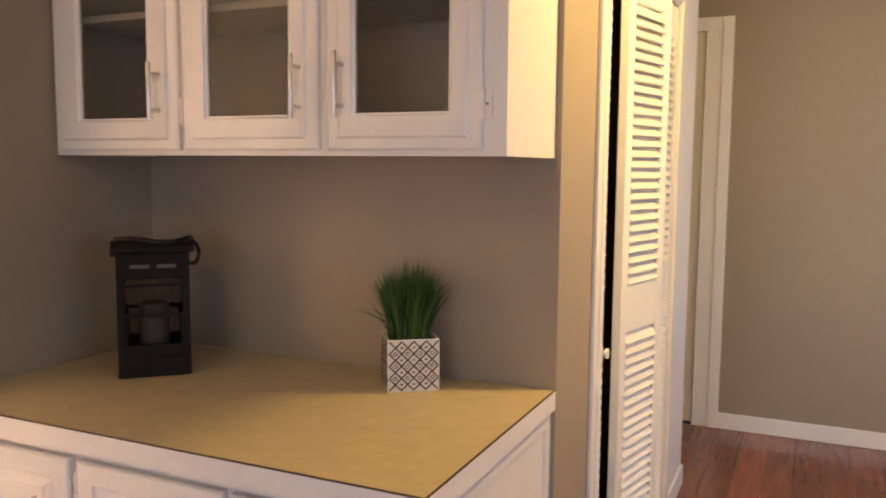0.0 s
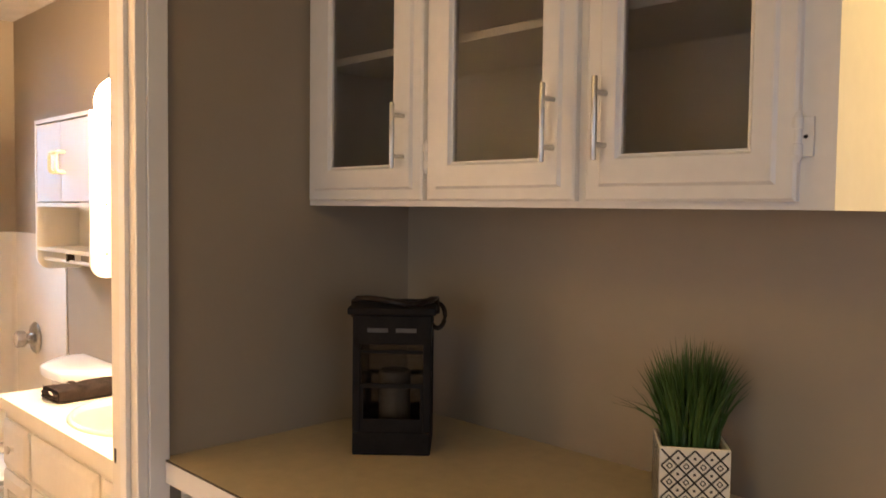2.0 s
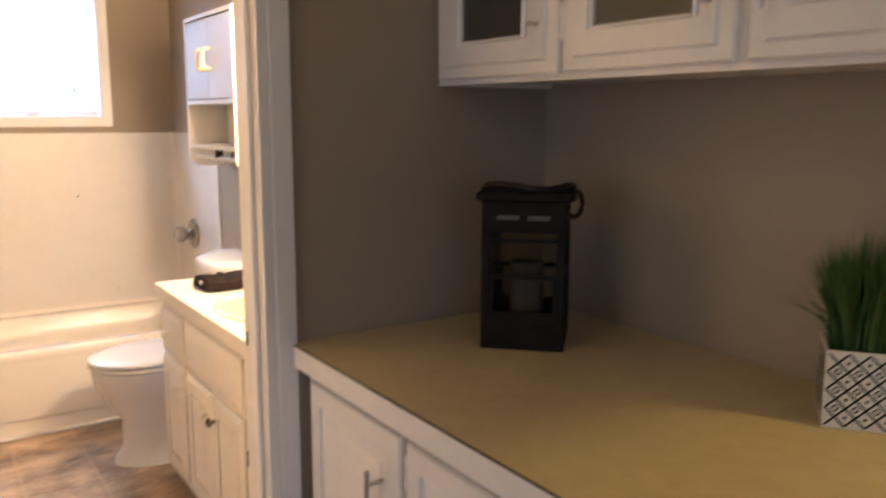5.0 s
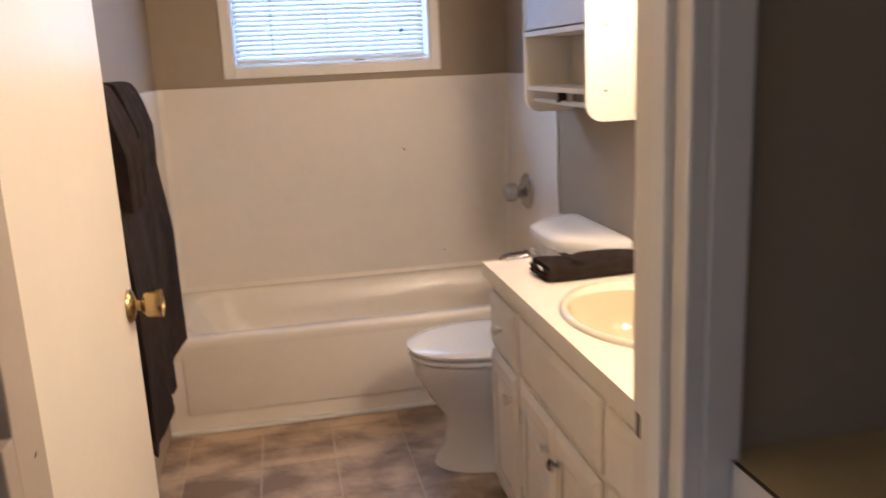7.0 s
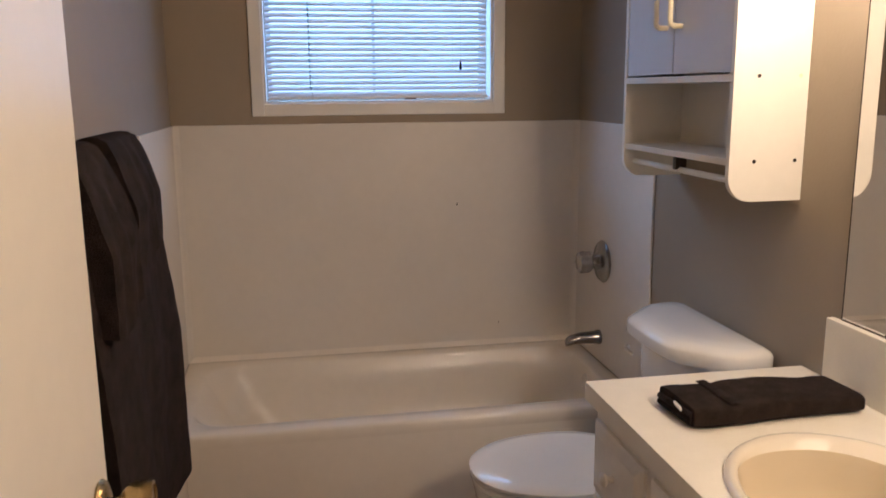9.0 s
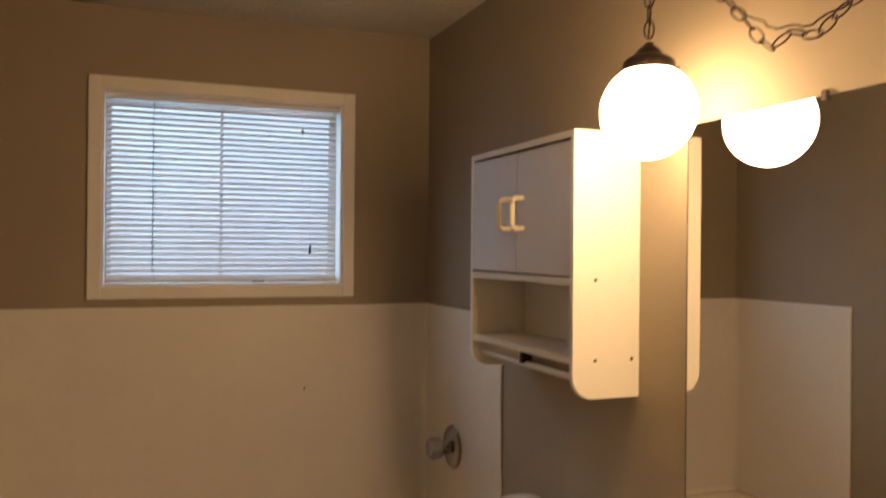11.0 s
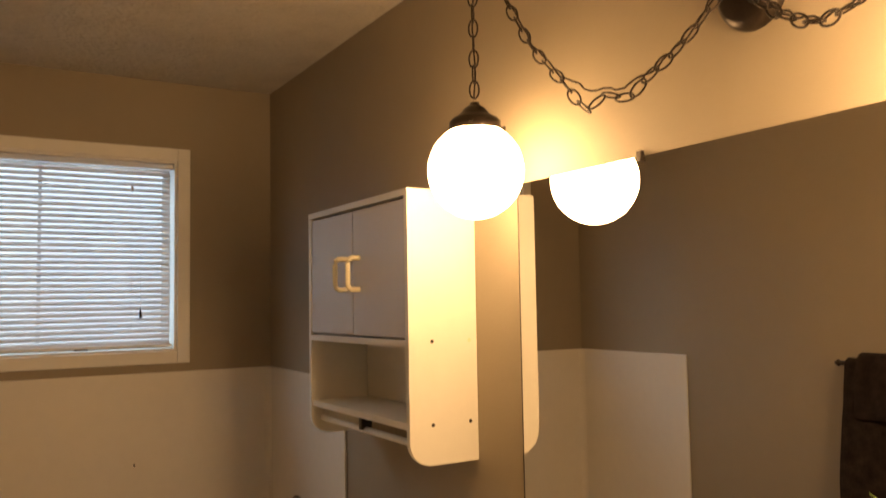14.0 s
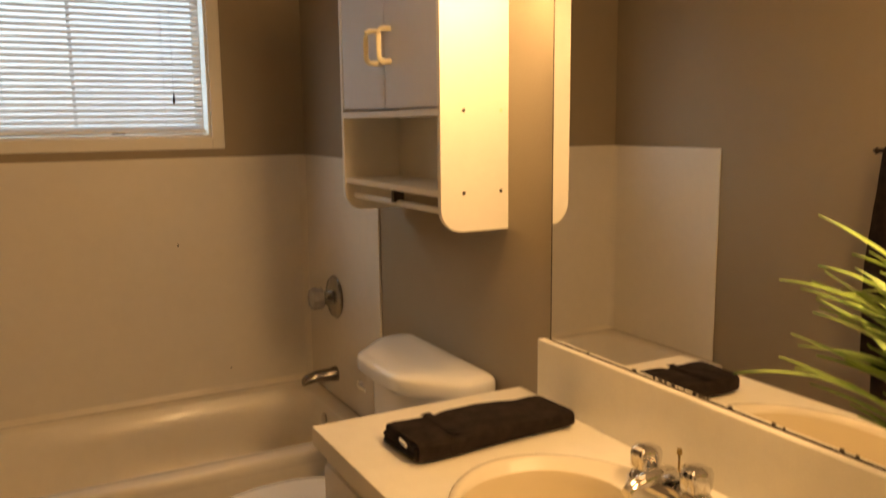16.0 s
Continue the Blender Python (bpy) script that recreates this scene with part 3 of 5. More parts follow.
for near, far in (((EX - 0.014, 2.718), (EX - 0.070, 3.000)), ((EX - 0.016, 3.004), (EX + 0.052, 3.281)), ((EX + 0.052, 3.285), (EX - 0.016, 3.562)), ((EX - 0.018, 3.566), (EX - 0.018, 3.851))):
    yaw = math.degrees(math.atan2(far[1] - near[1], far[0] - near[0]))
    panel = part("panel", blocks((0, 0.040, -0.014, 0.014, 0.02, 0.02 + PH), (PW - 0.040, PW, -0.014, 0.014, 0.02, 0.02 + PH), (0.040, PW - 0.040, -0.012, 0.012, 0.02, L1[0]),
        (0.040, PW - 0.040, -0.012, 0.012, L1[1], L2[0]), (0.040, PW - 0.040, -0.012, 0.012, L2[1], 0.02 + PH), bevel=0.002), TRIM, bifold)
    panel.matrix_basis = pose(near[0], near[1], 0, 0, 0, yaw)
    for a, b in (L1, L2):
        n = int((b - a) / 0.031)
        for i in range(n):
            z = a + (i + 0.5) * (b - a) / n
            if first is None:
                first = part("louver", slat_bm(), TRIM, panel)
                first.matrix_basis = pose(0, 0, z)
            else:
                again(first, panel, pose(0, 0, z))
smooth(part("knob", moved(lathe([(0, 0), (0.006, 0), (0.006, 0.012), (0.014, 0.018), (0.014, 0.024), (0, 0.028)], 18), pose(EX - 0.002, 2.742, 0.93, 0, 90)), TRIM, bifold, "small white knob"))


# ---- hall sideboard in the alcove ----
upper = thing("wall_cabinet", "white painted wall cabinet with three smoky glass doors", "cabinet", pose(-0.865, 2.19, 1.44))
U = Matrix.Translation((0.865, -2.19, -1.44))


def up(name, bm, m, parent=None, label=""):
    return part(name, moved(bm, U), m, parent or upper, label)


UX0, UX1, UF, UZ0, UZ1 = HX0 + 0.001, -0.291, 2.037, 1.44, 2.26
for x0, x1 in ((UX0, UX0 + 0.016), (UX1 - 0.016, UX1)):
    up("side_panel", block(x0, x1, UF + 0.019, AY, UZ0, UZ1), CABP)
up("bottom_panel", block(UX0 + 0.016, UX1 - 0.016, UF + 0.019, AY, UZ0 + 0.008, UZ0 + 0.024), CABP)
up("top_panel", block(UX0 + 0.016, UX1 - 0.016, UF + 0.019, AY, UZ1 - 0.016, UZ1), CABP)
up("back_panel", block(UX0 + 0.016, UX1 - 0.016, AY - 0.006, AY, UZ0 + 0.024, UZ1 - 0.016), CABP)
up("face_frame", blocks((UX0, -1.385, UF, UF + 0.019, UZ0, UZ1), (-1.075, -1.010, UF, UF + 0.019, UZ0, UZ1), (-0.715, -0.640, UF, UF + 0.019, UZ0, UZ1), (-0.365, UX1, UF, UF + 0.019, UZ0, UZ1),
    (-1.385, -1.075, UF, UF + 0.019, UZ0, UZ0 + 0.05), (-1.010, -0.715, UF, UF + 0.019, UZ0, UZ0 + 0.05), (-0.640, -0.365, UF, UF + 0.019, UZ0, UZ0 + 0.05),
    (-1.385, -1.075, UF, UF + 0.019, UZ1 - 0.06, UZ1), (-1.010, -0.715, UF, UF + 0.019, UZ1 - 0.06, UZ1), (-0.640, -0.365, UF, UF + 0.019, UZ1 - 0.06, UZ1)), CABP)
for z in (1.755, 2.075):
    up("shelf", block(UX0 + 0.017, UX1 - 0.017, 2.056, AY - 0.007, z - 0.008, z + 0.008, 0.002), CABP)
DF = UF - 0.019
for x0, x1, px0, px1, hx, hinge_x in ((-1.425, -1.050, -1.336, -1.133, -1.098, None), (-1.036, -0.689, -0.973, -0.765, -0.729, -1.0375), (-0.668, -0.336, -0.604, -0.404, -0.628, -0.334)):
    ix = (x1 - x0 - (px1 - px0)) / 2
    d = up("door", glazed_door(x0, x1, 1.451, 2.205, DF, ix, 0.072), CABP)
    up("pane", block(x0 + ix - 0.006, x1 - ix + 0.006, DF + 0.010, DF + 0.013, 1.451 + 0.066, 2.205 - 0.066), SMOKE, d, "smoky textured glass pane")
    h = bar_handle(d, hx + 0.865, 1.513 - 1.44, 1.640 - 1.44, DF - 2.19)
    if hinge_x:
        wrap_hinge(d, hinge_x + 0.865, 1.535 - 1.44, UF - 2.19)

base = thing("base_cabinet", "white painted base cabinet with three panelled doors", "cabinet", pose(-0.865, 2.0, 0))
Bm = Matrix.Translation((0.865, -2.0, 0))
LF = 1.722
part("carcass", moved(blocks((HX0 + 0.001, -0.297, LF, AY, 0.10, 0.884), (HX0 + 0.001, -0.297, LF + 0.07, AY, 0.0, 0.10)), Bm), CABP, base)
part("end_panel", moved(loft([[(x, y, z) for x, y, z in ((-0.297 + d, LF + i, 0.03 + i), (-0.297 + d, AY - i, 0.03 + i), (-0.297 + d, AY - i, 0.884 - i), (-0.297 + d, LF + i, 0.884 - i))] for d, i in ((0, 0.0), (0.010, 0.0), (0.010, 0.035), (0.004, 0.040), (0.004, 0.05))]), Bm), CABP, base, "white framed end panel")
for x0, x1, hx in ((-1.400, -1.050, -1.108), (-1.030, -0.680, -0.738), (-0.662, -0.318, -0.604)):
    d = part("door", moved(raised_door(x0, x1, 0.14, 0.858, LF - 0.019, 0.042), Bm), CABP, base)
    bar_handle(d, hx + 0.865, 0.662, 0.785, LF - 0.019 - 2.0)
wrap_hinge(base, -1.033 + 0.865, 0.80, LF - 2.0)

ctop = thing("countertop", "beige laminate countertop with white front edge", "countertop", pose(-0.86, 2.0, 0.885))
Cm = Matrix.Translation((0.86, -2.0, -0.885))
part("top", moved(blocks((HX0 + 0.020, EX - 0.004, 1.684, AY - 0.001, 0.886, 0.930), (HX0 + 0.001, HX0 + 0.020, 1.694, AY - 0.001, 0.886, 0.930)), Cm), COUNTER, ctop)
part("edge_band", moved(blocks((HX0 + 0.020, EX, 1.680, 1.684, 0.885, 0.9275), (EX - 0.004, EX, 1.684, AY - 0.001, 0.885, 0.9275)), Cm), CABP, ctop, "white laminate edge band")
part("seam", moved(blocks((HX0 + 0.020, EX, 1.6803, 1.684, 0.9275, 0.9296), (EX - 0.004, EX - 0.0003, 1.684, AY - 0.001, 0.9275, 0.9296)), Cm), SEAM, ctop, "thin brown seam along the edge")


def lantern():
    t = thing("lantern", "black metal candle lantern with rope handle on countertop", "lantern")
    w, h = 0.080, 0.285
    part("base", blocks((-w, w, -w, w, 0, 0.045), bevel=0.003), BLACKIRON, t)
    for sx in (-1, 1):
        for sy in (-1, 1):
            part("post", block(sx * w - sx * 0.016, sx * w, sy * w - sy * 0.016, sy * w, 0.045, h - 0.055, 0.002), BLACKIRON, t)
    for k in range(4):
        m = pose(0, 0, 0, 0, 0, 90 * k)
        for x0, x1, z0, z1 in ((-0.064, 0.064, 0.130, 0.138), (-0.064, 0.064, 0.197, 0.203), (-0.064, -0.058, 0.070, 0.130), (0.058, 0.064, 0.070, 0.130), (-0.064, 0.064, 0.045, 0.070)):
            part("glazing_bar", moved(block(x0, x1, -w + 0.003, -w + 0.010, z0, z1), m), BLACKIRON, t)
        p = part("pane", moved(block(-0.064, 0.064, -w + 0.013, -w + 0.015, 0.060, 0.214), m), LANGLASS, t)
        p.visible_shadow = False
    part("top", merge(blocks((-w, w, -w, w, 0.214, 0.272), bevel=0.003), block(-w - 0.010, w + 0.010, -w - 0.010, w + 0.010, 0.272, 0.286, 0.003)), BLACKIRON, t)
    for k in range(4):
        part("vent_slot", moved(blocks((-0.050, -0.008, -w - 0.0006, -w, 0.238, 0.246), (0.008, 0.050, -w - 0.0006, -w, 0.238, 0.246)), pose(0, 0, 0, 0, 0, 90 * k)), SLOT, t, "cut-out vent slots")
    pts = []
    for i in range(19):
        u = i / 18
        a = math.pi * u
        pts.append((-0.082 * math.cos(a) * 1.08, -0.05 * math.sin(a) + 0.012 * math.sin(7 * u), 0.288 + 0.010 * abs(math.sin(5 * u)) - (0.03 if u in (0.0, 1.0) else 0.0)))
    smooth(part("rope_handle", tube(pts, [0.0062 + 0.0008 * math.sin(i * 2.6) for i in range(19)], 8), BRONZE, t, "dark twisted rope handle lying on top"))
    smooth(part("rope_loop", tube([(0.090 + 0.016 * math.cos(a), 0.008 * math.sin(a), 0.262 + 0.024 * math.sin(a)) for a in [i * math.pi / 8 for i in range(16)]], 0.005, 8, True), BRONZE, t, "dark rope loop at the corner"))
    smooth(part("candle", lathe([(0, 0.046), (0.034, 0.046), (0.034, 0.15), (0.030, 0.153), (0.012, 0.150), (0, 0.150)], 28), CANDLE, t, "pillar candle, dimmed in its colour"))
    return t


lantern().matrix_basis = pose(-1.199, 2.089, 0.930, 0, 0, 44.5) @ Matrix.Diagonal((1, 1, 1.065, 1))


def grass_pot():
    t = thing("potted_grass", "artificial green grass in a square patterned white pot", "potted plant")
    w, h = 0.057, 0.116
    part("pot", merge(blocks((-w, w, -w, -w + 0.005, 0, h), (-w, w, w - 0.005, w, 0, h), (-w, -w + 0.005, -w + 0.005, w - 0.005, 0, h), (w - 0.005, w, -w + 0.005, w - 0.005, 0, h), bevel=0.0015), block(-w + 0.004, w - 0.004, -w + 0.004, w - 0.004, 0.004, h - 0.015)), POTW, t)
    for k in range(4):
        bm = bmesh.new()
        y = -w - 0.0006
        n, c = 4, 2 * (w - 0.003) / 4

        def bar(x0, z0, x1, z1, t2=0.0016):
            d = Vector((x1 - x0, 0, z1 - z0)).normalized()
            s = Vector((-d.z, 0, d.x)) * t2
            a, b = Vector((x0, y, z0)), Vector((x1, y, z1))
            bm.faces.new([bm.verts.new(q) for q in (a - s, b - s, b + s, a + s)])
        for i in range(n):
            for j in range(n):
                x0, z0 = -w + 0.003 + i * c, 0.004 + j * (h - 0.008) / n
                x1, z1 = x0 + c, z0 + (h - 0.008) / n
                bar(x0, z0, x1, z1)
                bar(x0, z1, x1, z0)
                mx, mz = (x0 + x1) / 2, z1
                if j < n - 1:
                    q = 0.0048
                    for e in range(4):
                        p = [(mx, mz + q), (mx + q, mz), (mx, mz - q), (mx - q, mz)]
                        bar(*p[e], *p[(e + 1) % 4], 0.0010)
                if 0 < i:
                    bar(x0 - 0.0022, (z0 + z1) / 2, x0 + 0.0022, (z0 + z1) / 2, 0.0022)
        bmesh.ops.solidify(bm, geom=bm.faces[:], thickness=0.0004)
        part("pattern", moved(bm, pose(0, 0, 0, 0, 0, 90 * k)), INK, t, "black printed lattice pattern")
    rnd = random.Random(4)
    verts, faces = [], []
    for i in range(640):
        a, r0 = rnd.uniform(0, 6.283), 0.046 * math.sqrt(rnd.random())
        lean = 0.006 + 0.052 * (r0 / 0.046) * rnd.uniform(0.3, 1.2)
        hh = rnd.uniform(0.150, 0.212) * (1.0 - 0.22 * (r0 / 0.046) ** 2)
        if i < 7:
            a, lean, hh = 3.0 + 0.35 * rnd.random(), 0.10 + 0.03 * rnd.random(), 0.105 + 0.02 * rnd.random()
        bx, by = r0 * math.cos(a), r0 * math.sin(a)
        b2 = a + rnd.uniform(-0.7, 0.7)
        w0 = rnd.uniform(0.0018, 0.0030)
        tw = rnd.uniform(0, 3.14)
        sx, sy = math.cos(tw) * w0, math.sin(tw) * w0
        k0 = len(verts)
        for s in range(5):
            u = s / 4
            f = 1 - u ** 2.2
            cx, cy, cz = bx + lean * math.cos(b2) * u ** 1.8, by + lean * math.sin(b2) * u ** 1.8, h - 0.016 + hh * u * (1 - 0.12 * u * lean / 0.05)
            verts += [(cx - sx * f, cy - sy * f, cz), (cx + sx * f, cy + sy * f, cz)]
        faces += [(k0 + 2 * s, k0 + 2 * s + 1, k0 + 2 * s + 3, k0 + 2 * s + 2) for s in range(4)]
    me = bpy.data.meshes.new("grass")
    me.from_pydata(verts, [], faces)
    me.materials.append(GRASS)
    g = new("grass", me)
    g.parent = t
    tagged(g, "tufted dark green plastic blades", kind="stuff")
    return t


grass_pot().matrix_basis = pose(-0.586, 2.231, 0.930, 0, 0, 36.7)


# ---- bath: tub and surround ----
def rrect(x0, x1, y0, y1, r, z, k=6):
    out = []
    for cx, cy, a0 in ((x1 - r, y1 - r, 0), (x0 + r, y1 - r, 90), (x0 + r, y0 + r, 180), (x1 - r, y0 + r, 270)):
        for i in range(k + 1):
            a = radians(a0 + 90 * i / k)
            out.append((cx + r * math.cos(a), cy + r * math.sin(a), z))
    return out


TX0, TX1, TY0, TY1, RIM = BX0 + 0.003, -3.735, BY0 + 0.003, BY1 - 0.003, 0.380
tub = thing("bathtub", "white enamelled alcove bathtub with panelled apron", "bathtub")
smooth(part("basin", loft([rrect(TX0, TX1 - 0.012, TY0, TY1, 0.004, 0.30), rrect(TX0, TX1, TY0, TY1, 0.006, 0.345), rrect(TX0, TX1, TY0, TY1, 0.008, RIM - 0.014), rrect(TX0 + 0.004, TX1 - 0.004, TY0 + 0.004, TY1 - 0.004, 0.010, RIM - 0.004), rrect(TX0 + 0.012, TX1 - 0.014, TY0 + 0.012, TY1 - 0.012, 0.012, RIM),
    rrect(TX0 + 0.055, TX1 - 0.070, TY0 + 0.07, TY1 - 0.060, 0.13, RIM - 0.002), rrect(TX0 + 0.066, TX1 - 0.082, TY0 + 0.085, TY1 - 0.068, 0.13, RIM - 0.012), rrect(TX0 + 0.085, TX1 - 0.098, TY0 + 0.14, TY1 - 0.080, 0.13, RIM - 0.12),
    rrect(TX0 + 0.11, TX1 - 0.12, TY0 + 0.24, TY1 - 0.10, 0.13, 0.11), rrect(TX0 + 0.15, TX1 - 0.16, TY0 + 0.30, TY1 - 0.15, 0.10, 0.075)], True, (False, True)), TUBM, tub), 50)
ap = [[(TX1 - 0.012 + d, y0, z0), (TX1 - 0.012 + d, y1, z0), (TX1 - 0.012 + d, y1, z1), (TX1 - 0.012 + d, y0, z1)] for d, y0, y1, z0, z1 in
      ((-0.02, TY0, TY1, 0.0, 0.345), (0.0, TY0, TY1, 0.0, 0.345), (0.0, TY0 + 0.072, TY1 - 0.072, 0.076, 0.345), (0.007, TY0 + 0.074, TY1 - 0.074, 0.079, 0.345), (0.009, TY0 + 0.082, TY1 - 0.082, 0.087, 0.345))]
smooth(part("apron", loft(ap), TUBM, tub, "panelled white tub apron"), 30)
smooth(part("overflow_plate", moved(lathe([(0, 0.006), (0.026, 0.005), (0.030, 0), (0, 0)], 24), pose(-4.13, TY1 - 0.072, 0.315, 82)), CHROME, tub, "round chrome overflow plate"))
structure("trim_tub_floor", block(TX1 - 0.008, TX1 + 0.010, TY0, TY1, 0, 0.018, 0.005), TRIM, "white caulked strip under the tub", "trim")

SZ = 1.29
structure("surround_back", blocks((BX0, BX0 + 0.008, BY0 + 0.008, BY1 - 0.008, RIM - 0.002, SZ), bevel=0.003), SURR, "glossy white tub surround panel", "tub surround")
structure("surround_towel_side", blocks((BX0, -3.797, BY0, BY0 + 0.008, RIM - 0.002, SZ), bevel=0.003), SURR, "glossy white tub surround panel", "tub surround")
structure("surround_tap_side", blocks((BX0, -3.745, BY1 - 0.008, BY1, RIM - 0.002, SZ), bevel=0.003), SURR, "glossy white tub surround panel", "tub surround")
caulk = [(BX0 + 0.006, RIM - 0.004), (BX0 + 0.024, RIM - 0.004), (BX0 + 0.017, RIM + 0.004), (BX0 + 0.012, RIM + 0.011), (BX0 + 0.006, RIM + 0.022)]
smooth(structure("trim_caulk", loft([[(x, BY0 + 0.010, z) for x, z in caulk], [(x, BY1 - 0.010, z) for x, z in caulk]]), TUBM, "white caulk bead along the tub rim", "trim"), 60)
for sy, yy in ((1, BY0 + 0.008), (-1, BY1 - 0.008)):
    cove = [(BX0 + 0.008, yy), (BX0 + 0.030, yy), (BX0 + 0.020, yy + sy * 0.004), (BX0 + 0.012, yy + sy * 0.012), (BX0 + 0.008, yy + sy * 0.022)]
    smooth(structure("surround_corner", loft([[(x, y, RIM) for x, y in cove], [(x, y, SZ - 0.003) for x, y in cove]]), SURR, "rounded corner of the tub surround", "tub surround"))

for y, z, a in ((1.806, 0.966, 0.0045), (1.978, 0.469, 0.003)):
    structure("surround_chip", moved(lathe([(0, 0.0004), (a * 0.6, 0.0005), (a, 0)], 9), pose(BX0 + 0.008, y, z, 0, 90) @ Matrix.Diagonal((1.5, 0.7, 1, 1))), SLOT, "small grey chip in the surround panel", "chip")
valve = thing("shower_valve", "chrome shower valve with cloudy fluted knob", "shower valve", pose(-4.150, BY1 - 0.008, 0.775, 90) @ Matrix.Scale(1.38, 4))
smooth(part("escutcheon", lathe([(0, 0), (0.056, 0), (0.058, 0.003), (0.052, 0.010), (0.030, 0.015), (0.022, 0.020), (0.016, 0.036), (0, 0.036)], 36), DULL, valve))
kn = []
for z, r in ((0.036, 0.020), (0.040, 0.027), (0.062, 0.029), (0.070, 0.026), (0.073, 0.018)):
    kn.append([((r + 0.0018 * math.cos(8 * a)) * math.cos(a), (r + 0.0018 * math.cos(8 * a)) * math.sin(a), z) for a in [2 * math.pi * i / 48 for i in range(48)]])
smooth(part("knob", loft(kn), FLUTED, valve, "cloudy fluted plastic knob"))
spout = thing("tub_spout", "chrome tub spout above the tub rim", "spout", pose(-4.165, BY1 - 0.008, 0.475))
smooth(part("body", loft([[(r * math.cos(a), -y, dz + rz * math.sin(a)) for a in [2 * math.pi * i / 20 for i in range(20)]] for y, r, rz, dz in ((0, 0.028, 0.028, 0), (0.012, 0.028, 0.028, 0), (0.02, 0.025, 0.025, 0), (0.08, 0.024, 0.021, 0.0), (0.12, 0.022, 0.019, -0.006), (0.134, 0.017, 0.014, -0.014), (0.136, 0.01, 0.008, -0.018))]), DULL, spout))


# ---- toilet ----
TXC = -3.255
toilet = thing("toilet", "white porcelain toilet with closed lid", "toilet", pose(TXC, BY1, 0))
Tm = Matrix.Translation((-TXC, -BY1, 0))


def tank_ring(hw, y0, y1, z, c):
    # long lid with broad chamfered front corners, each corner rounded
    cc = c * 2.4
    poly = [(hw, y1), (hw, y0 + cc), (hw - cc, y0 + 0.006), (0, y0), (-hw + cc, y0 + 0.006), (-hw, y0 + cc), (-hw, y1)]
    pts = []
    for k, (px, py) in enumerate(poly):
        a, b = Vector(poly[k - 1]), Vector(poly[(k + 1) % len(poly)])
        p = Vector((px, py))
        ra, rb = p + (a - p).normalized() * min(0.035, (a - p).length * 0.4), p + (b - p).normalized() * min(0.035, (b - p).length * 0.4)
        for u in (0.0, 0.25, 0.5, 0.75, 1.0):
            q = ra * (1 - u) ** 2 + p * 2 * u * (1 - u) + rb * u * u
            pts.append((TXC + q.x, q.y, z))
    return pts


smooth(part("tank", moved(loft([tank_ring(0.195, 2.125, 2.29, 0.40, 0.03), tank_ring(0.215, 2.110, 2.29, 0.46, 0.04), tank_ring(0.228, 2.103, 2.29, 0.745, 0.045)]), Tm), PORC, toilet))
smooth(part("tank_lid", moved(loft([tank_ring(0.250, 2.070, 2.295, 0.742, 0.05), tank_ring(0.253, 2.062, 2.299, 0.749, 0.052), tank_ring(0.253, 2.062, 2.299, 0.776, 0.052), tank_ring(0.250, 2.065, 2.297, 0.782, 0.051), tank_ring(0.243, 2.073, 2.292, 0.788, 0.050), tank_ring(0.232, 2.084, 2.284, 0.7925, 0.048), tank_ring(0.222, 2.097, 2.273, 0.795, 0.045), tank_ring(0.17, 2.13, 2.24, 0.797, 0.035)]), Tm), PORC, toilet, "white tank lid with sloped corners"))
smooth(part("flush_lever", moved(merge(lathe([(0.012, 0), (0.012, 0.008), (0, 0.010)], 14), block(0.0, 0.06, -0.005, 0.005, 0.008, 0.014, 0.002)), Tm @ pose(TXC - 0.17, 2.101, 0.68, 90)), CHROME, toilet, "chrome flush lever"))
bowl = []
for z, a, b, cy, fr in ((0.0, 0.128, 0.21, 1.93, 1.22), (0.025, 0.124, 0.205, 1.93, 1.22), (0.07, 0.108, 0.185, 1.935, 1.2), (0.18, 0.104, 0.17, 1.93, 1.28), (0.26, 0.125, 0.175, 1.90, 1.38), (0.33, 0.160, 0.185, 1.875, 1.38), (0.38, 0.178, 0.20, 1.86, 1.25), (0.395, 0.180, 0.20, 1.86, 1.25), (0.400, 0.172, 0.19, 1.86, 1.25)):
    bowl.append(ellipse(TXC, cy, a, b, z, 40, 2.2, fr))
smooth(part("bowl", moved(loft(bowl), Tm), PORC, toilet), 60)
part("shelf", moved(block(TXC - 0.12, TXC + 0.12, 1.98, 2.27, 0.30, 0.40, 0.02, 4), Tm), PORC, toilet)
smooth(part("seat", moved(loft([ellipse(TXC, 1.862, a, b, z, 44, 2.2, 1.26) for z, a, b in ((0.401, 0.178, 0.198), (0.404, 0.186, 0.206), (0.414, 0.186, 0.206), (0.418, 0.180, 0.200))]), Tm), PORC, toilet, "white plastic seat"))
smooth(part("lid", moved(loft([ellipse(TXC, 1.862, a, b, z, 44, 2.2, 1.26) for z, a, b in ((0.4235, 0.170, 0.192), (0.4255, 0.185, 0.207), (0.434, 0.186, 0.208), (0.440, 0.178, 0.200), (0.444, 0.150, 0.170), (0.446, 0.05, 0.06))]), Tm), PORC, toilet, "white plastic lid, closed"))
for s in (-1, 1):
    smooth(part("lid_hinge", moved(block(TXC + s * 0.07 - 0.02, TXC + s * 0.07 + 0.02, 2.045, 2.075, 0.40, 0.437, 0.006, 3), Tm), PORC, toilet))
    smooth(part("bolt_cap", moved(lathe([(0.012, 0), (0.012, 0.008), (0.006, 0.014), (0, 0.015)], 14), Tm @ Matrix.Translation((TXC + s * 0.105, 1.95, 0.03))), PORC, toilet))


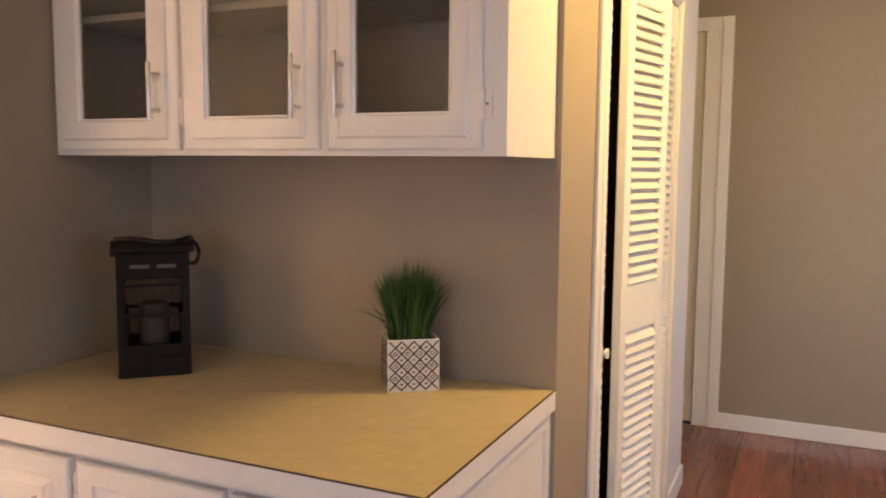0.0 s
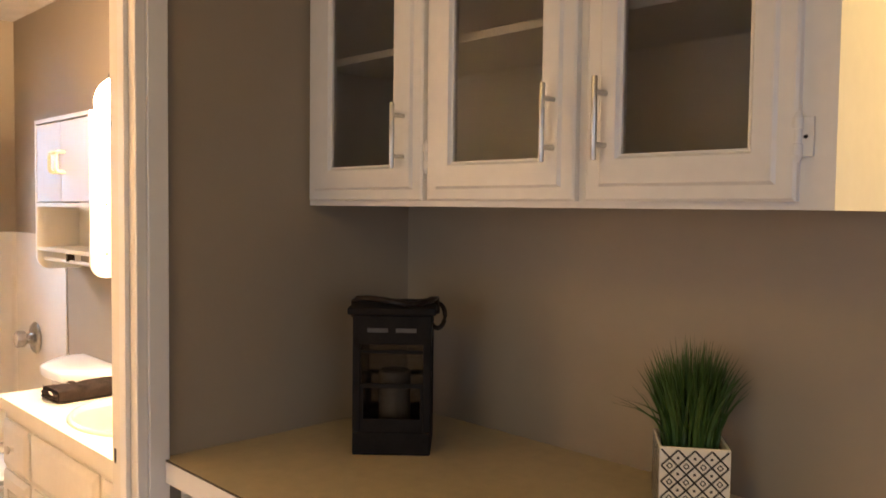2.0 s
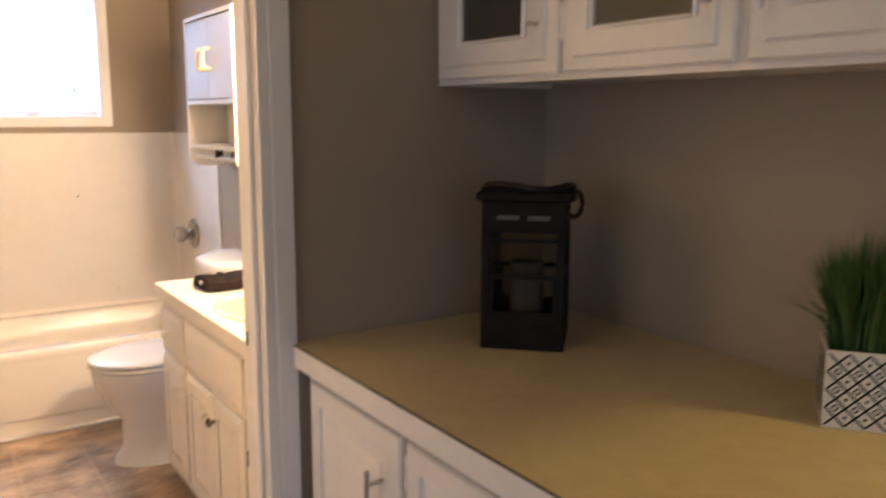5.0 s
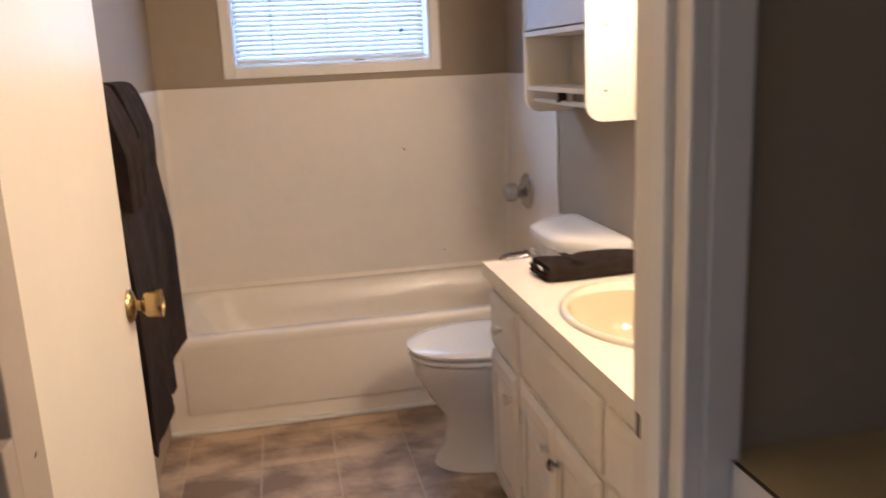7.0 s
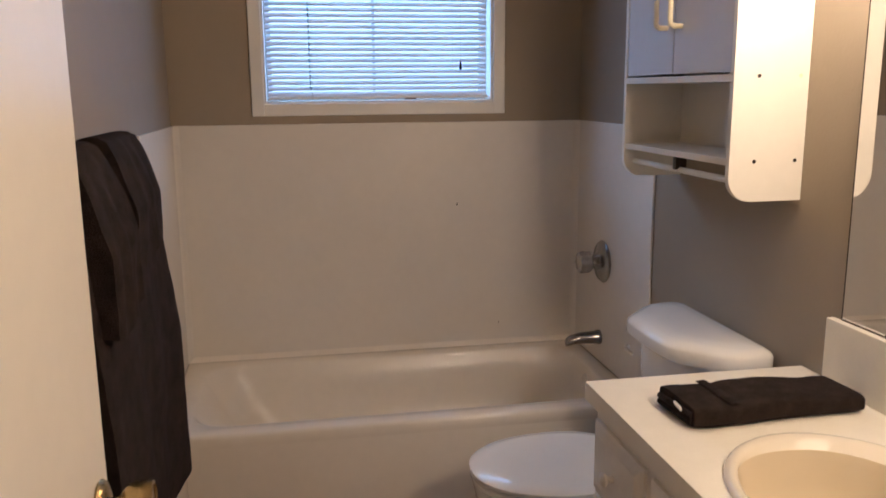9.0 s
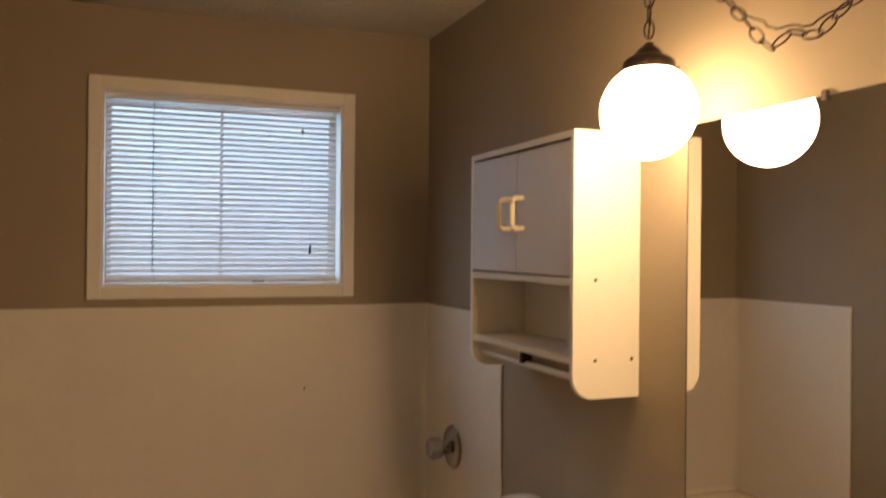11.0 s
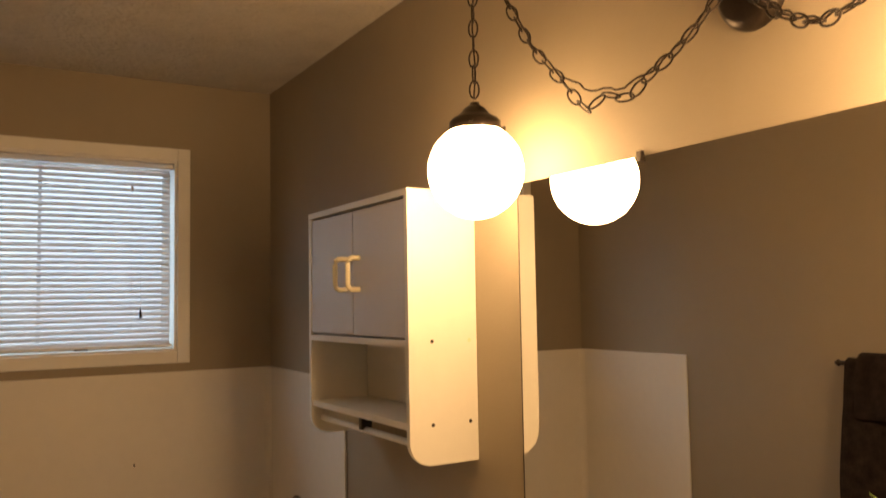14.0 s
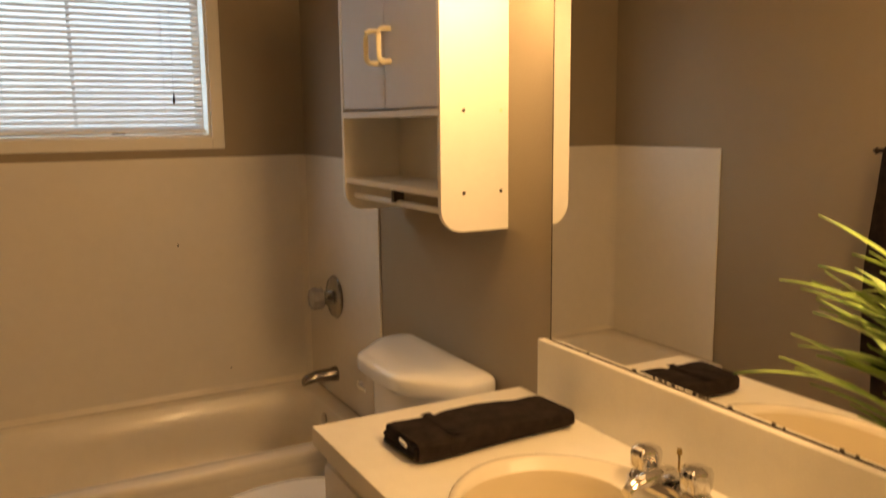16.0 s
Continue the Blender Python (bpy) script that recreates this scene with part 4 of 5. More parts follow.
# ---- vanity ----
VX0, VX1, VF, VZ = -2.915, BX1 - 0.001, 1.812, 0.742
van = thing("vanity_cabinet", "cream painted vanity cabinet with lipped doors and drawers", "vanity", pose(-2.23, 2.05, 0))
Vm = Matrix.Translation((2.23, -2.05, 0))
part("carcass", moved(blocks((VX0, VX1, VF, VF + 0.019, 0.085, VZ), (VX0, VX0 + 0.018, VF + 0.019, BY1 - 0.001, 0.085, VZ), (VX1 - 0.018, VX1, VF + 0.019, BY1 - 0.001, 0.085, VZ), (VX0 + 0.018, VX1 - 0.018, VF + 0.019, BY1 - 0.001, 0.085, 0.103), (VX0, VX1, VF + 0.065, BY1 - 0.001, 0.0, 0.085)), Vm), VANP, van)
VD = VF - 0.017


def small_knob(parent, x, z, m=None):
    smooth(part("knob", moved(lathe([(0, 0), (0.008, 0), (0.006, 0.010), (0.014, 0.016), (0.015, 0.021), (0.010, 0.026), (0, 0.027)], 20), Vm @ pose(x, VD, z, 90)), m or DULL, parent, "small round knob"))


for x0, x1, z0, z1, k in ((-2.905, -2.655, 0.545, 0.705, 1), (-2.620, -2.085, 0.545, 0.705, 0), (-2.050, -1.600, 0.545, 0.705, 1), (-2.050, -1.600, 0.345, 0.530, 1), (-2.050, -1.600, 0.115, 0.330, 1)):
    d = part("drawer_front", moved(lipped_front(x0, x1, z0, z1, VD), Vm), VANP, van)
    if k:
        small_knob(d, (x0 + x1) / 2, (z0 + z1) / 2, VANP)
for x0, x1, kx in ((-2.905, -2.655, -2.690), (-2.620, -2.357, -2.392), (-2.348, -2.085, -2.313)):
    d = part("door", moved(loft([rect(x0, x1, 0.115, 0.530, a, a, VD + b) for a, b in ((0, 0.017), (0, 0.010), (0.006, 0.006), (0.018, 0.0), (0.056, 0.0), (0.0565, 0.0165), (0.0610, 0.0165), (0.0620, 0.003), (0.080, -0.001), (0.084, -0.001))]), Vm), VANP, van)
    small_knob(d, kx, 0.455, DULL if kx == -2.313 else VANP)
for x in (-2.640, -2.065):
    for z in (0.17, 0.40):
        part("hinge", moved(block(x - 0.007, x + 0.007, VF - 0.006, VF, z, z + 0.045, 0.001), Vm), DULL, van, "dark brass cabinet hinge")

vtop = thing("bathroom_countertop", "almond laminate vanity counter with backsplash", "countertop", pose(-2.24, 2.05, 0.742))
Wm = Matrix.Translation((2.24, -2.05, -0.742))
SCX, SCY, SA, SB = -2.325, 2.030, 0.262, 0.205
hole = ellipse(SCX, SCY, SA - 0.02, SB - 0.02, 0.782, 48)
outer = []
X0, X1, Y0, Y1 = -2.932, VX1, 1.788, BY1 - 0.001
for x, y, z in hole:
    dx, dy = x - SCX, y - SCY
    k = min((X1 - SCX) / dx if dx > 1e-9 else 1e9, (X0 - SCX) / dx if dx < -1e-9 else 1e9, (Y1 - SCY) / dy if dy > 1e-9 else 1e9, (Y0 - SCY) / dy if dy < -1e-9 else 1e9)
    outer.append([SCX + dx * k, SCY + dy * k, z])
for cx in (X0, X1):
    for cy in (Y0, Y1):
        best = min(outer, key=lambda p: (p[0] - cx) ** 2 + (p[1] - cy) ** 2)
        best[0], best[1] = cx, cy
lowo = [(x, y, 0.742) for x, y, z in outer]
lowi = [(x, y, 0.742) for x, y, z in hole]
part("slab", moved(loft([lowi, hole, [tuple(p) for p in outer], lowo, lowi], True, (False, False)), Wm), VANTOP, vtop)
part("backsplash", moved(block(-2.834, VX1, BY1 - 0.020, BY1 - 0.001, 0.782, 0.926, 0.002), Wm), VANTOP, vtop, "almond laminate backsplash")
part("side_splash", moved(block(VX1 - 0.018, VX1, 1.80, BY1 - 0.020, 0.782, 0.926, 0.002), Wm), VANTOP, vtop)

sink = thing("oval_sink", "biscuit porcelain drop-in oval sink with rolled rim", "sink", pose(SCX, SCY, 0.782))
rings = []
for z, k, dy in ((0.0, 1.0, 0), (0.006, 0.995, 0), (0.011, 0.97, 0), (0.012, 0.94, 0), (0.008, 0.90, 0)):
    rings.append(ellipse(0, 0, SA * k, SB * k, z, 48))
for z, k, dy in ((-0.003, 0.80, -0.018), (-0.018, 0.775, -0.02), (-0.06, 0.73, -0.02), (-0.10, 0.64, -0.02), (-0.132, 0.46, -0.015), (-0.142, 0.28, -0.012), (-0.145, 0.12, -0.01)):
    ring = ellipse(0, dy, SA * k * 1.02, SB * k * 0.98, z, 48, 2.3)
    rings.append([(x, y - 0.034 * max(0.0, k - 0.4) / 0.4 * math.exp(-(x / 0.055) ** 2) * (1 if y > 0 else 0), zz) for x, y, zz in ring])
smooth(part("rim", loft(rings[:6], True, (False, False)), SINKRIM, sink, "rolled rim, paler for the light on it"), 70)
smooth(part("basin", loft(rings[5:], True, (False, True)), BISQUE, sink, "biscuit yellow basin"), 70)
smooth(part("drain", moved(lathe([(0, 0.002), (0.016, 0.002), (0.021, 0.004), (0.022, 0), (0, 0)], 24), Matrix.Translation((0, -0.01, -0.145))), CHROME, sink, "chrome drain"))

faucet = thing("faucet", "chrome two-handle faucet behind the sink", "faucet", pose(-2.322, 2.207, 0.789, 0, 0, 5) @ Matrix.Scale(1.06, 4))
smooth(part("base_plate", loft([rrect(-0.082, 0.082, -0.026, 0.026, 0.026, 0.0), rrect(-0.082, 0.082, -0.026, 0.026, 0.026, 0.010), rrect(-0.074, 0.074, -0.019, 0.019, 0.019, 0.020)]), CHROME, faucet))
for s in (-1, 1):
    kr = []
    for z, r in ((0.016, 0.017), (0.024, 0.018), (0.030, 0.024), (0.052, 0.0255), (0.060, 0.022), (0.064, 0.012)):
        kr.append([((r + 0.0015 * math.cos(6 * a)) * math.cos(a) + s * 0.051, (r + 0.0015 * math.cos(6 * a)) * math.sin(a), z) for a in [2 * math.pi * i / 36 for i in range(36)]])
    smooth(part("handle", loft(kr), CHROME, faucet, "round chrome handle"))
smooth(part("spout", loft([[(r * math.cos(a), y, z + r * 0.75 * math.sin(a)) for a in [2 * math.pi * i / 20 for i in range(20)]] for y, z, r in ((0.016, 0.022, 0.017), (0.0, 0.034, 0.018), (-0.04, 0.040, 0.015), (-0.085, 0.034, 0.012), (-0.098, 0.026, 0.010))]), CHROME, faucet))
smooth(part("lift_rod", tube([(0, 0.020, 0.018), (0, 0.020, 0.058), (0, 0.020, 0.062), (0, 0.020, 0.070)], [0.002, 0.002, 0.005, 0.004], 8), BRASS, faucet, "small lift rod"))

structure("mirror_panel", block(-2.805, BX1 - 0.03, BY1 - 0.003, BY1 - 0.0005, 0.928, 1.780), MIRRORM, "large frameless wall mirror above the vanity", "mirror")
for x in (-2.43, -1.9):
    structure("mirror_clip", block(x - 0.006, x + 0.006, BY1 - 0.010, BY1, 1.770, 1.790, 0.002), BRONZE, "small dark mirror clip", "mirror clip")
structure("mirror_foot_edge", block(-2.805, BX1 - 0.03, BY1 - 0.0045, BY1 - 0.003, 0.926, 0.9292), SEAM, "dark worn lower edge of the mirror", "mirror")
spots = bmesh.new()
spot_rnd = random.Random(5)
for k in range(26):
    x, r = -2.50 + spot_rnd.gauss(0.12, 0.13), spot_rnd.uniform(0.0012, 0.0036)
    merge(spots, block(x - r, x + r, BY1 - 0.0042, BY1 - 0.003, 0.929, 0.931 + r * 0.9, 0.0004, 1))
structure("mirror_worn_spots", spots, SEAM, "black desilvered spots along the mirror's edge", "mirror")
structure("mirror_edge", block(-2.8075, -2.805, BY1 - 0.0035, BY1, 0.928, 1.780), BRONZE, "dark edge of the mirror", "mirror")


# ---- cloth ----
def folded_towel():
    t = thing("folded_towel", "folded dark brown towel lying on the vanity top", "towel", pose(-2.714, 2.075, 0.782, 0, 0, 2))
    rings = []
    for j in range(25):
        v = j / 24
        y = -0.184 + 0.368 * v
        e = min(1.0, min(v, 1 - v) / 0.06)
        hh = 0.040 + 0.008 * (1 - v) - 0.004 * math.sin(9 * v)
        if 0.23 < v < 0.30:
            hh -= 0.003
        hw = 0.070 + 0.003 * math.sin(5 * v + 1)
        ring = []
        for i in range(28):
            a = 2 * math.pi * i / 28
            c, s = math.cos(a), math.sin(a)
            x = hw * math.copysign(abs(c) ** 0.35, c)
            z = hh / 2 + hh / 2 * math.copysign(abs(s) ** 0.45, s) * (0.86 + 0.14 * e)
            z += 0.0016 * noise.noise((x * 30, y * 30, z * 30)) * (1 if s > 0 else 0)
            ring.append((x * (0.965 + 0.035 * e), y, max(z, 0.0)))
        rings.append(ring)
    smooth(part("body", loft(rings), TOWEL, t), 60)
    for z in (0.013, 0.026):
        smooth(part("fold", tube([(x, -0.186 + 0.002 * math.sin(40 * x), z + 0.002 * math.sin(25 * x)) for x in [-0.062 + 0.124 * i / 12 for i in range(13)]], 0.0065, 8), TOWEL, t))
    smooth(part("border_band", loft([[(x, -0.108 + d, 0.0455 + 0.0012 * math.sin(30 * x) + (0.0008 if 0 < k < 3 else -0.001)) for k, d in enumerate((0, 0.003, 0.021, 0.024))] for x in [-0.066 + 0.132 * i / 12 for i in range(13)]], False), TOWEL, t, "woven towel border"))
    part("label_tag", moved(block(-0.016, 0.016, -0.004, -0.001, 0.0, 0.008), pose(0.018, -0.188, 0.028, 12, 0, -6)), TAG, t, "small white cloth label")
    return t


folded_towel()

rail = thing("towel_rail", "dark bronze towel rail on the wall", "towel rail", pose(-2.70, BY0, 1.305))
smooth(part("bar", tube([(-0.325, 0.125, 0), (0.325, 0.125, 0)], 0.008, 12), BRONZE, rail))
for s in (-1, 1):
    smooth(part("bracket", merge(moved(lathe([(0, 0), (0.022, 0), (0.022, 0.005), (0.009, 0.012), (0.009, 0.117), (0.013, 0.125), (0.009, 0.134), (0, 0.136)], 18), pose(s * 0.300, 0, 0, -90)), moved(lathe([(0.008, 0), (0.012, 0.008), (0.007, 0.018), (0, 0.02)], 14), pose(s * 0.323, 0.125, 0, 0, s * 90))), BRONZE, rail))


def hanging(name, parent, x0, x1, top, far_low, near_low, back_low, yc, thick, lean, seed, folds=1.0, label=""):
    """Cloth over the rail: one loop of points per step along x, its front leaning out from the wall."""
    rings = []
    n, m = 30, 22
    for i in range(n + 1):
        u = i / n
        x = x0 + (x1 - x0) * u
        low = far_low + (near_low - far_low) * u + 0.006 * math.sin(11 * u + seed)
        ring = []
        for j in range(m + 1):
            v = j / m
            z = low + (top - 0.018 - low) * v
            d = 1 - v
            wave = folds * (0.010 * math.sin(8 * u + seed + 1.2 * d) + 0.006 * math.sin(19 * u + seed * 2 - d)) * (0.25 + 0.75 * d)
            rough = 0.0035 * noise.noise((x * 24, z * 14, seed))
            edge = 0.006 * math.sin(7 * d + seed) * (1 - 2 * u)
            ring.append((x + edge * d, yc + thick + wave + rough + lean * min(1.0, 1.9 * d) ** 0.8, z))
        for a in (35, 65, 90, 115, 145):
            ring.append((x, yc + thick * math.cos(radians(a)), top - 0.018 + 0.018 * math.sin(radians(a))))
        for j in range(m + 1):
            v = 1 - j / m
            z = back_low + (top - 0.018 - back_low) * v
            ring.append((x, yc - thick + 0.003 * math.sin(8 * u + seed) * (1 - v), z))
        rings.append(ring)
    return smooth(part(name, loft(rings), TOWEL, parent, label), 70)


bt = thing("hanging_towel", "dark brown bath towel hanging over the rail", "towel", pose(-2.75, BY0 + 0.125, 0))
hanging("inner_fold", bt, -0.225, 0.315, 1.318, 0.490, 0.540, 0.60, 0.0, 0.016, 0.016, 0.4, 0.6)
hanging("body", bt, -0.243, 0.330, 1.324, 0.625, 0.545, 0.66, 0.0, 0.022, 0.044, 1.0)
ht = thing("hand_towel", "dark brown hand towel folded over the bath towel", "towel", pose(-2.75, BY0 + 0.125, 0))
hanging("near_fold", ht, 0.125, 0.300, 1.342, 1.090, 1.075, 1.10, 0.0, 0.036, 0.044, 2.0, 0.4)
hanging("far_fold", ht, -0.195, 0.045, 1.342, 1.145, 1.120, 1.18, 0.0, 0.032, 0.036, 3.4, 0.4)


# ---- cabinet above the toilet ----
def side_profile(y0, y1, z0, z1, r):
    pts = [(y1, z0), (y1, z1), (y0, z1)]
    for i in range(9):
        a = radians(180 + 90 * i / 8)
        pts.append((y0 + r + r * math.cos(a), z0 + r + r * math.sin(a)))
    return pts


wc = thing("bathroom_wall_cabinet", "white melamine wall cabinet with open shelf above toilet", "cabinet", pose(-3.289, BY1, 1.159))
Km = Matrix.Translation((3.289, -BY1, -1.159))
KX0, KX1, KF, KZ0, KZ1 = -3.592, -2.986, 2.130, 1.159, 1.787
sp = side_profile(KF, BY1 - 0.001, KZ0, KZ1, 0.055)
for xa, xb in ((KX0, KX0 + 0.015), (KX1 - 0.015, KX1)):
    sd = part("side", moved(loft([[(xa, y, z) for y, z in sp], [(xb, y, z) for y, z in sp]]), Km), MELAM, wc)
    if xb == KX1:
        for y, z, m in ((2.190, 1.437, BRONZE), (2.190, 1.249, BRONZE), (2.290, 1.250, BRONZE), (2.290, 1.437, CREAMP)):
            part("screw", moved(lathe([(0.0045, 0), (0.0045, 0.0006), (0.002, 0.0003), (0, 0.0003)], 14), Km @ pose(KX1, y, z, 0, 90)), m, sd)
part("top", moved(block(KX0 + 0.015, KX1 - 0.015, KF, BY1 - 0.001, KZ1 - 0.016, KZ1), Km), MELAM, wc)
part("middle_shelf", moved(block(KX0 + 0.015, KX1 - 0.015, KF, BY1 - 0.001, 1.425, 1.441), Km), MELAM, wc)
part("lower_shelf", moved(block(KX0 + 0.015, KX1 - 0.015, KF + 0.004, BY1 - 0.001, 1.240, 1.255), Km), MELAM, wc)
part("back_panel", moved(block(KX0 + 0.015, KX1 - 0.015, BY1 - 0.006, BY1 - 0.001, 1.255, KZ1 - 0.016), Km), MELAM, wc)
smooth(part("towel_dowel", moved(tube([(KX0 + 0.010, KF + 0.035, 1.203), (KX1 - 0.010, KF + 0.035, 1.203)], 0.008, 12), Km), MELAM, wc))
part("rail_bracket", moved(block(-3.30, -3.285, KF + 0.02, KF + 0.05, 1.205, 1.24), Km), BRONZE, wc)
XM = (KX0 + KX1) / 2
for x0, x1, hx in ((KX0 + 0.018, XM - 0.0015, XM - 0.040), (XM + 0.0015, KX1 - 0.018, XM + 0.040)):
    d = part("door", moved(block(x0, x1, KF + 0.002, KF + 0.017, 1.446, 1.764, 0.0015), Km), LILAC, wc, "pale grey melamine door")
    pts = []
    for a, b in ((0.0, 0.0), (0.0, -0.022), (0.006, -0.030), (0.014, -0.032)):
        pts.append((hx, KF + 0.002 + b, 1.562 + a))
    pts += [(x, y, 1.562 + 1.642 - z) for x, y, z in reversed(pts)]
    smooth(part("pull", moved(tube(pts, 0.0068, 10), Km), CREAMP, d, "cream plastic D-shaped pull"))


# ---- swag lamp ----
GX, GY, GZ = GLOBE
pendant = thing("globe_pendant", "lit opal glass globe pendant on a bronze chain", "pendant lamp", pose(GX, GY, GZ))
smooth(part("globe", lathe([(0.097 * math.sin(math.pi * i / 24), -0.097 * math.cos(math.pi * i / 24)) for i in range(21)], 40, False), GLOBEM, pendant, "glowing white opal globe"))
smooth(part("fitter_cap", lathe([(0.047, 0.0805), (0.0515, 0.082), (0.0525, 0.087), (0.0525, 0.098), (0.050, 0.101), (0.048, 0.104), (0.044, 0.107), (0.036, 0.111), (0.029, 0.117), (0.024, 0.124), (0.018, 0.130), (0.012, 0.133), (0.009, 0.139), (0, 0.140)], 36), BRONZE, pendant, "dark bronze stepped fitter cap"))
for k in range(3):
    smooth(part("thumb_screw", moved(merge(lathe([(0.002, 0), (0.002, 0.012)], 8), moved(lathe([(0.0045, 0), (0.0045, 0.003)], 10), Matrix.Translation((0, 0, 0.012)))), pose(0, 0, 0.091, 0, 0, 120 * k + 200) @ pose(0.051, 0, 0, 0, 90)), BRONZE, pendant))

chain = thing("lamp_chain", "dark bronze chain swagged from hook to wall canopy", "chain", pose(GX, GY, CEILZ))
link_bm = tube([(0.0095 * math.cos(a), 0, 0.0185 * math.sin(a)) for a in [2 * math.pi * i / 18 for i in range(18)]], 0.0019, 6, True)
link = smooth(part("link", link_bm, BRONZE, chain), 80)
link_used = [False]


def put_links(pts, step=0.0305, roll0=0.0):
    """Links strung along a line of points, each turned a quarter to the last."""
    pts = [Vector(p) for p in pts]
    acc, i = 0.0, 0
    total = sum((b - a).length for a, b in zip(pts, pts[1:]))
    n = max(1, round(total / step))
    for k in range(n):
        s = (k + 0.5) * total / n
        acc = 0.0
        for a, b in zip(pts, pts[1:]):
            ln = (b - a).length
            if acc + ln >= s:
                p, d = a + (b - a) * ((s - acc) / ln), (b - a).normalized()
                break
            acc += ln
        q = d.to_track_quat("Z", "X").to_matrix().to_4x4()
        m = Matrix.Translation(p) @ q @ pose(0, 0, 0, 0, 0, roll0 + (35 if k % 2 else 125) + 8 * math.sin(k * 2.1))
        if not link_used[0]:
            link.matrix_basis, link_used[0] = m, True
        else:
            again(link, chain, m)


def sag(a, b, dip, n=24, skew=0.0):
    a, b = Vector(a), Vector(b)
    return [a.lerp(b, i / n) + Vector((0, 0, -4 * dip * (i / n) * (1 - i / n) * (1 + skew * (i / n - 0.5)))) for i in range(n + 1)]


TOPZ = -0.050
CANX, CANY, CANZ = -2.180 - GX, BY1 - GY, 1.995 - CEILZ
put_links([(0, 0, TOPZ), (0, 0, GZ + 0.150 - CEILZ)], roll0=10)
swag = sag((0.008, 0, TOPZ), (CANX - 0.035, CANY - 0.035, CANZ + 0.005), 0.262, 40, -0.30)
loose = [p + Vector((0, 0, -0.030 * math.exp(-((i - 20.0) / 2.5) ** 2) - 0.018 * math.exp(-((i - 27.0) / 2.0) ** 2))) for i, p in enumerate(swag)]
put_links(loose, roll0=30)
smooth(part("cord", tube([p + Vector((0.003 * math.sin(9 * i), 0.003, 0.006 + 0.004 * math.sin(5 * i))) for i, p in enumerate(swag)], 0.0018, 6), BRONZE, chain, "thin lamp cord woven through the links"))
smooth(part("drop_cord", tube([(0.002 * math.sin(i), 0.003 * math.cos(i * 1.3), TOPZ + 0.012 - i * 0.0358) for i in range(12)], 0.0018, 6), BRONZE, chain))
swag2 = sag((CANX + 0.02, CANY - 0.040, CANZ - 0.012), (CANX + 0.46, CANY - 0.158, TOPZ), 0.252, 28, 0.4)
put_links(swag2, roll0=60)
smooth(part("cord", tube([p + Vector((0.002, 0.003, 0.005 + 0.004 * math.sin(4 * i))) for i, p in enumerate(swag2)], 0.0018, 6), BRONZE, chain))
for hx, hy in ((0, 0), (CANX + 0.46, CANY - 0.158)):
    hk = smooth(part("ceiling_hook", moved(merge(lathe([(0.011, 0), (0.013, -0.002), (0.010, -0.006), (0.004, -0.010), (0, -0.010)], 20), tube([(0, 0, -0.008), (0, 0, -0.020), (0.008, 0, -0.027), (0.010, 0, -0.036), (0.004, 0, -0.045), (-0.005, 0, -0.043), (-0.008, 0, -0.036)], 0.0022, 8)), Matrix.Translation((hx, hy, 0))), BRASS, chain, "brass swag hook in the ceiling"))
put_links([(CANX + 0.46, CANY - 0.158, TOPZ), (CANX + 0.46, CANY - 0.158, GZ + 0.150 - CEILZ)], roll0=10)
tagged(pendant, group="globe pendants")
# unseen globe at the chain's other end; stronger glow added to brighten the room
second = copy_thing(pendant, pose(GX + CANX + 0.46, GY + CANY - 0.158, GZ))
for o in second.children:
    if o.name.startswith("globe"):
        o.data = o.data.copy()
        o.data.materials[0] = GLOBEM2
canopy = thing("wall_canopy", "round dark bronze canopy plate on the wall", "lamp canopy", pose(-2.180, BY1, 1.995, 90))
smooth(part("plate", lathe([(0, 0.030), (0.008, 0.030), (0.012, 0.026), (0.046, 0.024), (0.056, 0.018), (0.0605, 0.008), (0.061, 0), (0, 0)], 40), BRONZE, canopy))
smooth(part("loop", tube([(0, 0.010 * math.cos(a) - 0.004, 0.038 + 0.012 * math.sin(a)) for a in [2 * math.pi * i / 14 for i in range(14)]], 0.002, 6, True), BRONZE, canopy))


# ---- plant on the vanity ----
plant = thing("potted_plant", "bright green grassy potted plant on the vanity top", "potted plant", pose(-1.752, 2.135, 0.782))
smooth(part("pot", lathe([(0, 0), (0.042, 0), (0.054, 0.10), (0.056, 0.105), (0.050, 0.105), (0.047, 0.092), (0, 0.092)], 28), POTW, plant))
rnd = random.Random(21)


def blade(p, d, length, w, bend):
    """A lance-shaped leaf from p along d that bends down to its tip."""
    d = Vector(d).normalized()
    side = d.cross(Vector((0, 0, 1)))
    side = side.normalized() if side.length > 1e-3 else Vector((1, 0, 0))
    rows = []
    for k in range(8):
        u = k / 7
        c = Vector(p) + d * length * u + Vector((0, 0, -bend * length * u * u))
        c.y = min(c.y, 0.160)
        f = w * (0.35 + 2.6 * u * (1 - u)) * (1 - u ** 4) + 0.0003
        rows.append([c + side * f + Vector((0, 0, 0.0016)), c - Vector((0, 0, 0.0006)), c - side * f + Vector((0, 0, 0.0016)), c - Vector((0, 0, 0.0002))])
    return loft(rows)


